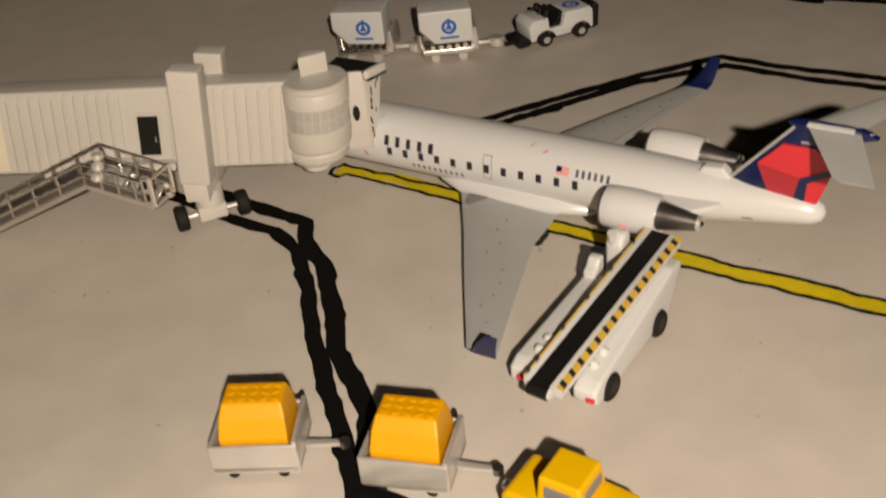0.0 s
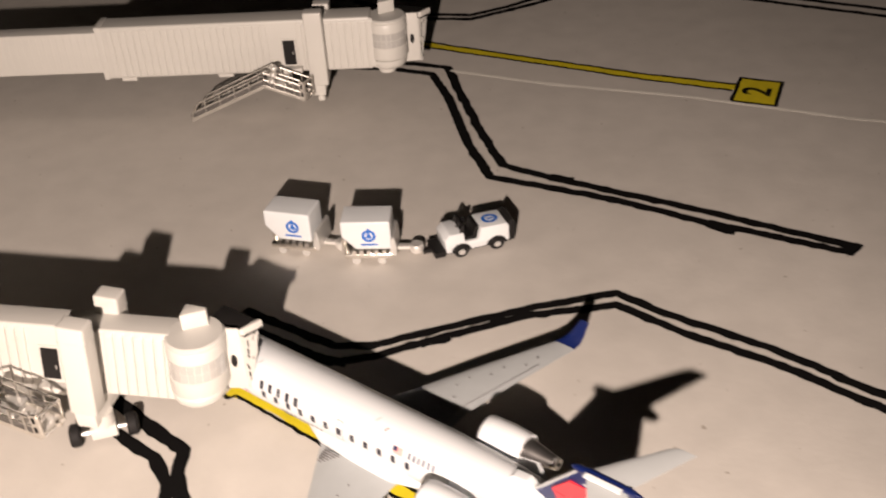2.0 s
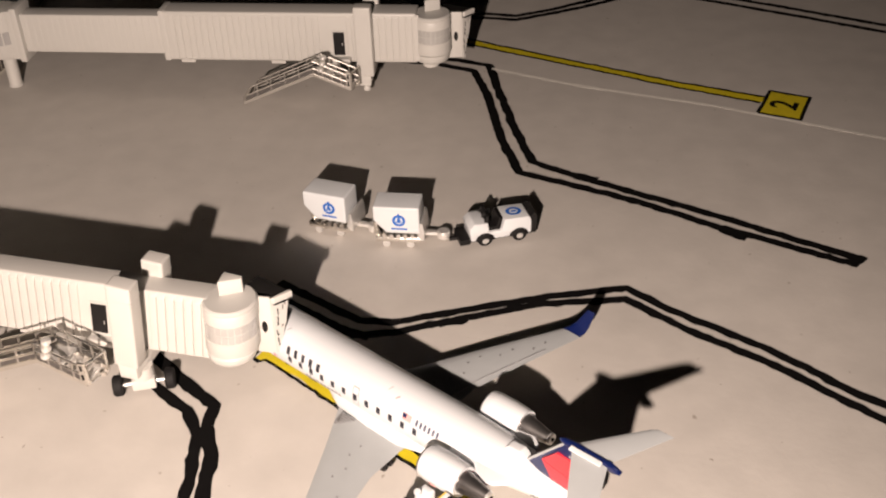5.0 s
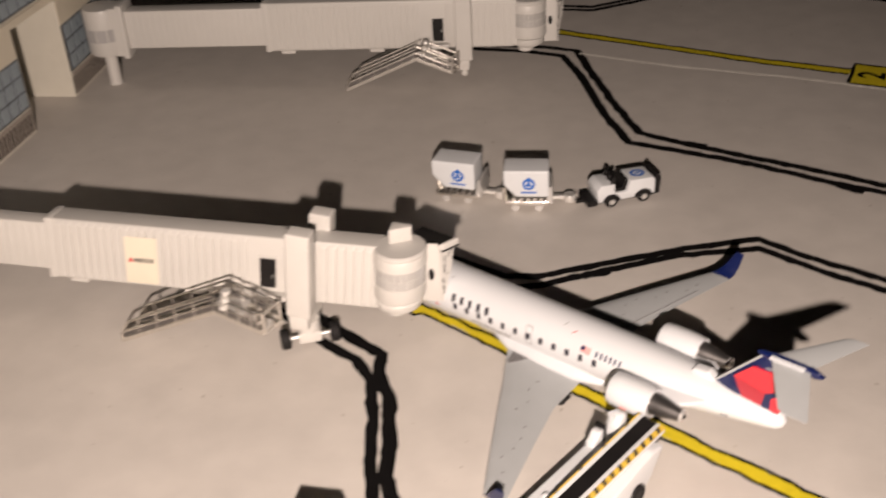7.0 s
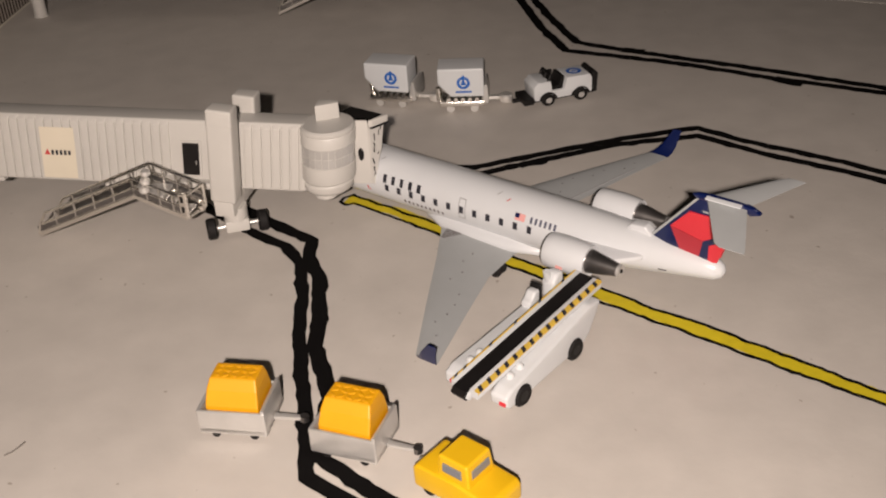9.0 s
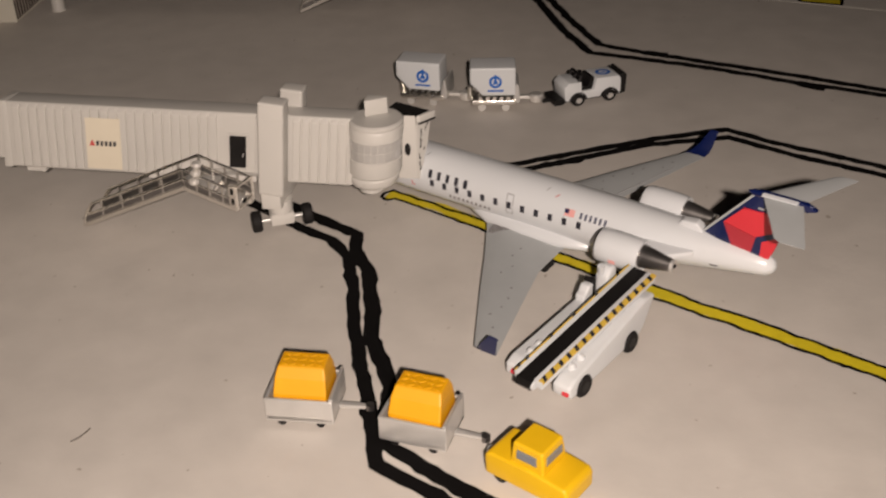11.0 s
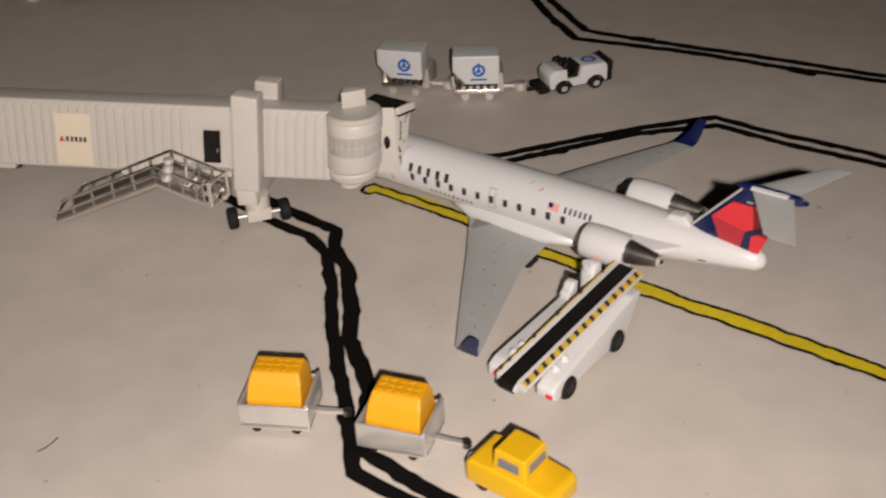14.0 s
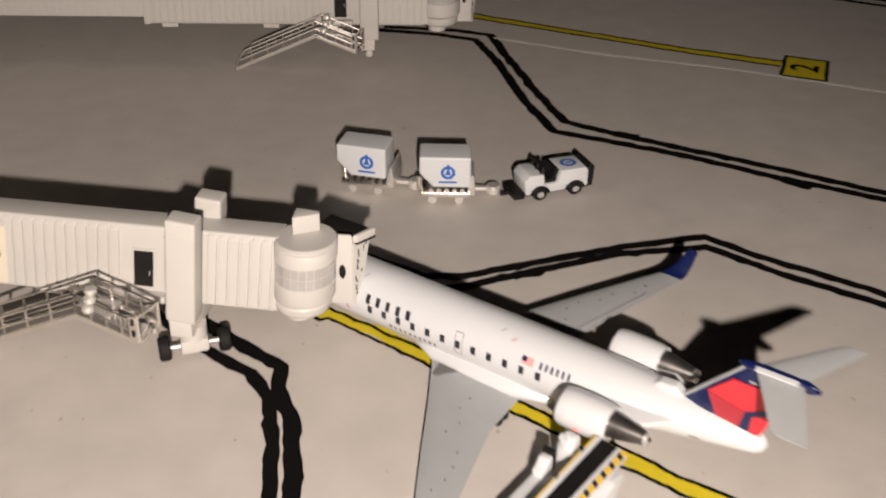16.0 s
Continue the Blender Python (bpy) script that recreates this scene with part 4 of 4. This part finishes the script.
# ---- yellow baggage carts and their tug ----
def yellow_cart(m, label):
    c = root("baggage_cart", m, label, "baggage cart", "yellow carts")
    tray = part("tray", box(-3.35, -2.65, 0.7, 3.35, 2.65, 1.5, 0.2), STEEL, c, "silver open cart tray", smooth=True)
    for y0 in (-2.65, 2.3):
        part("side_wall", box(-3.35, y0, 0.8, 3.35, y0 + 0.35, 3.4, 0.17, 3), STEEL, tray, smooth=True)
    for x0, h in ((-3.35, 3.4), (2.95, 3.75)):
        part("end_wall", box(x0, -2.6, 0.8, x0 + 0.4, 2.6, h, 0.15), STEEL, tray, smooth=True)
    part("drawbar", prism([(3.2, -0.35), (6.1, -0.24), (6.1, 0.24), (3.2, 0.35)], 0.9, 1.3, 0.1, axis="z"), STEEL, c, smooth=True)
    part("hitch_eye", lathe([(0.2, 0.8), (0.42, 0.8), (0.42, 1.4), (0.2, 1.4)], 18, c=(6.3, 0, 0)), EXHAUST, c, smooth=True)
    for x in (-1.9, 1.9):
        for y in (-2.0, 2.0):
            part("wheel", lathe([(0.15, -0.3), (0.42, -0.3), (0.42, 0.3), (0.15, 0.3)], 16, axis="y", c=(x, y, 0.42)), RUBBER, c, smooth=True)
    load = part("load", loft([[(-2.55, -2.25, 1.4), (2.7, -2.25, 1.4), (2.7, 2.15, 1.4), (-2.55, 2.15, 1.4)], [(-2.5, -2.2, 3.7), (2.68, -2.2, 3.7), (2.68, 2.1, 3.7), (-2.5, 2.1, 3.7)],
                              [(-2.38, -1.6, 5.1), (2.58, -1.6, 5.1), (2.58, 1.85, 5.1), (-2.38, 1.85, 5.1)], [(-2.12, -0.9, 6.1), (2.36, -0.9, 6.1), (2.36, 1.45, 6.1), (-2.12, 1.45, 6.1)]]), YELLOW, c, "yellow plastic baggage load")
    bv = load.modifiers.new("edge", "BEVEL")
    bv.width, bv.segments, bv.limit_method = 0.16 * MM, 2, "ANGLE"
    # soft quilted relief on the top
    for i in range(5):
        for j in range(3):
            x, y = -1.56 + 0.84 * i, -0.46 + 0.75 * j
            turn = 0.5 if (i + j) % 2 else -0.5
            pad = [[(x + k * (a * math.cos(turn) - b * math.sin(turn)), y + k * (a * math.sin(turn) + b * math.cos(turn)), z) for a, b in ((0.44, 0), (0.3, 0.2), (0, 0.26), (-0.3, 0.2), (-0.44, 0), (-0.3, -0.2), (0, -0.26), (0.3, -0.2))] for k, z in ((1.0, 6.02), (0.85, 6.13), (0.45, 6.17))]
            part("bag_ridge", loft(pad), YELLOW, load, smooth=True)
    return c


yellow_cart(place(-12.4, 68.7, 0, 0, 0, -1.0), "yellow load in a silver cart on the apron")
yellow_cart(place(-0.7, 66.4, 0, 0, 0, -12.0), "yellow load in a silver cart behind the yellow tug")

ytug = root("tow_tractor", place(10.7, 60.7, 0, 0, 0, -31.0), "bright yellow tow tractor with a closed cab", "tractor")
part("body", prism([(-4.5, 0.6), (-4.6, 2.6), (-4.2, 3.05), (0, 3.15), (3.8, 2.8), (4.15, 2.3), (4.15, 0.7), (3.5, 0.55), (-3.4, 0.55)], -2.15, 2.15, 0.35, seg=3), LEMON, ytug, smooth=True)
cab_bm = loft([[(-2.0, -1.85, 2.9), (1.55, -1.85, 2.9), (1.55, 1.85, 2.9), (-2.0, 1.85, 2.9)], [(-1.8, -1.72, 5.25), (1.3, -1.72, 5.25), (1.3, 1.55, 5.25), (-1.8, 1.55, 5.25)]])
cb = part("cab", cab_bm, LEMON, ytug)
bv = cb.modifiers.new("edge", "BEVEL")
bv.width, bv.segments = 0.22 * MM, 3
part("side_window", prism([(-1.3, 3.7), (0.8, 3.7), (0.72, 4.6), (-1.25, 4.6)], -1.9, -1.7, 0.05), GLASS_GREY, cb)
part("side_window", prism([(-1.3, 3.7), (0.8, 3.7), (0.65, 4.55), (-1.2, 4.55)], 1.66, 1.84, 0.05), GLASS_GREY, cb)
part("windscreen", prism([(-1.25, 3.7), (1.25, 3.7), (1.15, 4.55), (-1.15, 4.55)], 1.32, 1.5, 0.05, axis="x"), GLASS_GREY, cb)
part("tow_pin", rod((-5.6, 0, 1.2), (-4.4, 0, 1.2), 0.4), STEEL, ytug, smooth=True)
for x in (-3.0, 3.0):
    for y in (-1.6, 1.6):
        part("wheel", lathe([(0.15, -0.35), (0.7, -0.35), (0.7, 0.35), (0.15, 0.35)], 18, axis="y", c=(x, y, 0.7)), RUBBER, ytug, smooth=True)

# ---- belt loader ----
loader = root("belt_loader", place(8.7, 71.45, 0, 0, 0, 55.0), "white belt loader with a black belt and hazard stripes", "belt loader")
# x runs up along the belt, -y to the wheel side; the carriage stands a little askew under the belt
ASKEW = place(0.0, -0.5, 0, 0, 0, 4.0)
L0, L1, ZL0, ZL1 = 0.0, 19.5, 3.3, 6.1
slope = (ZL1 - ZL0) / (L1 - L0)


def along(x, dz=0.0):
    return ZL0 + slope * x + dz


def sloped(x0, x1, low, high):
    """The side outline of a strip that climbs with the belt."""
    return [(x0, along(x0, low)), (x1, along(x1, low)), (x1, along(x1, high)), (x0, along(x0, high))]


part("boom", prism([(L0, along(L0, -1.0)), (L1, along(L1, -1.0)), (L1 + 0.3, along(L1, -0.3)), (L1, along(L1, 0)), (L0, along(L0, 0)), (L0 - 0.4, along(L0, -0.5))], -1.0, 1.0, 0.1), WHITE, loader)
part("belt", prism([(L0 - 0.3, along(L0, -0.9)), (L0 - 0.6, along(L0, -0.4)), (L0 - 0.2, along(L0, 0.12)), (L1, along(L1, 0.12)), (L1 + 0.45, along(L1, -0.3)), (L1, along(L1, -0.7))], -0.86, 0.9, 0.06), BLACK, loader, "smooth black rubber belt")
for y0, y1, s0, s1 in ((-1.9, -0.86, -1.93, -1.38), (0.9, 1.5, 1.36, 1.53)):
    edge = part("edge_rail", prism(sloped(L0 + 0.2, L1, -0.6, 0.22), y0, y1, 0.06), WHITE, loader, smooth=True)
    part("hazard_stripe", prism(sloped(L0 + 0.25, L1 - 0.05, 0.0, 0.25), s0, s1, 0), HAZARD, edge, "yellow strip with black bars")
    rise = -math.degrees(math.atan(slope))
    bar = part("bar", prism([(0, s0 - 0.01), (0.46, s0 - 0.01), (0.74, s1 + 0.01), (0.28, s1 + 0.01)], -0.12, 0.05, 0, axis="z"), PRINT, edge, at=place(L0 + 0.5, 0, along(L0 + 0.5, 0.23), 0, rise, 0))
    for k in range(1, 15, 1 if y0 < 0 else 3):
        x = L0 + 0.5 + 1.27 * k
        same("bar", bar.data, edge, place(x, 0, along(x, 0.23), 0, rise, 0))
part("body", prism([(2.7, 0.7), (2.2, 1.2), (2.1, 2.3), (3.2, 2.8), (16.5, 5.0), (18.6, 4.6), (16.6, 1.6), (15.2, 0.7)], -3.25, -1.2, 0.35, seg=3), WHITE, loader, "white side body", smooth=True, at=ASKEW)
part("body", prism([(2.9, 0.7), (2.3, 1.0), (2.3, 2.2), (3.4, 2.7), (16.0, 2.9), (16.2, 1.0), (14.5, 0.7)], 1.0, 4.45, 0.3, seg=3), WHITE, loader, "white side body", smooth=True, at=ASKEW)
part("operator_seat", prism([(15.0, 2.2), (16.8, 2.2), (16.8, 4.4), (16.0, 4.4), (15.5, 3.7), (15.0, 3.5)], 3.2, 4.4, 0.25, seg=3), WHITE, loader, smooth=True, at=ASKEW)
part("seat_back", box(16.7, 3.2, 2.6, 17.3, 4.5, 4.8, 0.2), BLACK, loader, smooth=True, at=ASKEW)
part("engine_box", prism([(17.5, 0.9), (19.4, 0.9), (19.4, 5.8), (18.4, 6.0), (17.5, 5.1)], 1.9, 3.5, 0.4, seg=3), WHITE, loader, smooth=True, at=ASKEW)
part("steering_post", rod((17.9, 2.9, 5.0), (17.6, 2.9, 6.3), 0.4), WHITE, loader, smooth=True, at=ASKEW)
for x, y, z in ((4.5, -1.95, 2.85), (6.0, -2.0, 3.1), (4.5, 2.9, 2.65), (6.0, 2.9, 2.65)):
    part("knob", lathe([(0.42, -0.2), (0.44, 0.3), (0.3, 0.55), (0.06, 0.64)], 14, c=(x, y, z)), WHITE, loader, smooth=True, at=ASKEW)
for y in (-2.75, 3.3):
    part("tail_light", box(2.0, y - 0.35, 1.35, 2.45, y + 0.35, 1.75, 0.06), RED, loader, "small red light", at=ASKEW)
for x, y, r in ((4.9, -3.3, 1.22), (13.9, -2.7, 1.22), (4.9, 3.2, 1.0), (13.9, 3.8, 1.0)):
    wheel(loader, x, y, r, r, 0.8, BLACK)


# ---- terminal card building ----
def panes(tm, y0, y1, z0, rows):
    """A printed window sheet with raised panes."""
    part("mullion_sheet", box(-0.05, y0, z0 - 0.2, 0.06, y1, z0 + 3.0 * rows + 0.1, 0), MULLION, tm)
    pane = None
    for r in range(rows):
        for k in range(int((y1 - y0) / 3.1)):
            m = place(0, y1 - 3.1 * (k + 0.5), z0 + 3.0 * (r + 0.5))
            if pane is None:
                pane = part("pane", box(-0.03, -1.4, -1.36, 0.13, 1.4, 1.36, 0.05, 1), PANE, tm, at=m)
            else:
                same("pane", pane.data, tm, m)


def terminal(m, length, label, span, height=20.2, depth=30.0):
    """The facade looks to +x; y runs along it from 0."""
    tm = root("terminal_block", m, label, "building", "terminal blocks")
    part("wall", box(-depth, 0, 0, 0, length, height, 0.15), CARD, tm)
    y0, y1 = span
    part("grille_back", box(-0.05, y0, 0.5, 0.05, y1, 4.1, 0), GRILLE, tm)
    slat = None
    for k in range(int((y1 - y0) / 1.25)):
        m = place(0, y1 - 1.25 * (k + 0.5), 0)
        if slat is None:
            slat = part("slat", box(-0.05, -0.2, 0.5, 0.14, 0.2, 4.1, 0), SLAT, tm, at=m)
        else:
            same("slat", slat.data, tm, m)
    part("grille_sill", box(-0.05, y0, 4.1, 0.3, y1, 4.8, 0.1), SLAT, tm)
    panes(tm, y0, y1, 5.3, 3)
    part("band", box(-0.05, y0, 14.7, 0.1, y1, height - 0.1, 0.03), PANEL, tm, "plain cream band between the floors")
    return tm


terminal(place(-93.3, 40.4, 0, 0, 0, 0.3), 120.0, "cream card terminal with blue printed windows and grille", (72.0, 119.7))
terminal(place(-93.9, 175.8, 0, 0, 0, 4.0), 17.0, "cream card terminal block behind the far jet bridge", (0.3, 16.6))
terminal(place(-96.8, 193.7, 0, 0, 0, 17.0), 110.0, "cream card terminal wing set at an angle", (0.6, 60.0), height=24.0)
upper = root("terminal_block", place(-93.3, 40.4, 0, 0, 0, 0.0), "cream card upper storey across both terminal blocks", "building", "terminal blocks")
part("wall", box(-34, 0, 20.2, 0.0, 152, 40, 0.15), CARD, upper)
part("fascia", box(-0.1, 0, 20.2, 0.5, 152, 21.6, 0.1), PANEL, upper)
panes(upper, 72.0, 151.0, 22.2, 5)

# ---- a stray fibre on the board ----
fibre = bmesh.new()
fp = [(-33.9, 62.0, 0.12), (-33.3, 62.4, 0.25), (-32.9, 63.1, 0.3), (-32.8, 64.0, 0.12)]
for a, b in zip(fp, fp[1:]):
    rod(a, b, 0.09, n=6, bm=fibre)
tagged(part("fibre", fibre, BRIDGE_GAP), "small dark stray fibre lying on the board", "fibre")
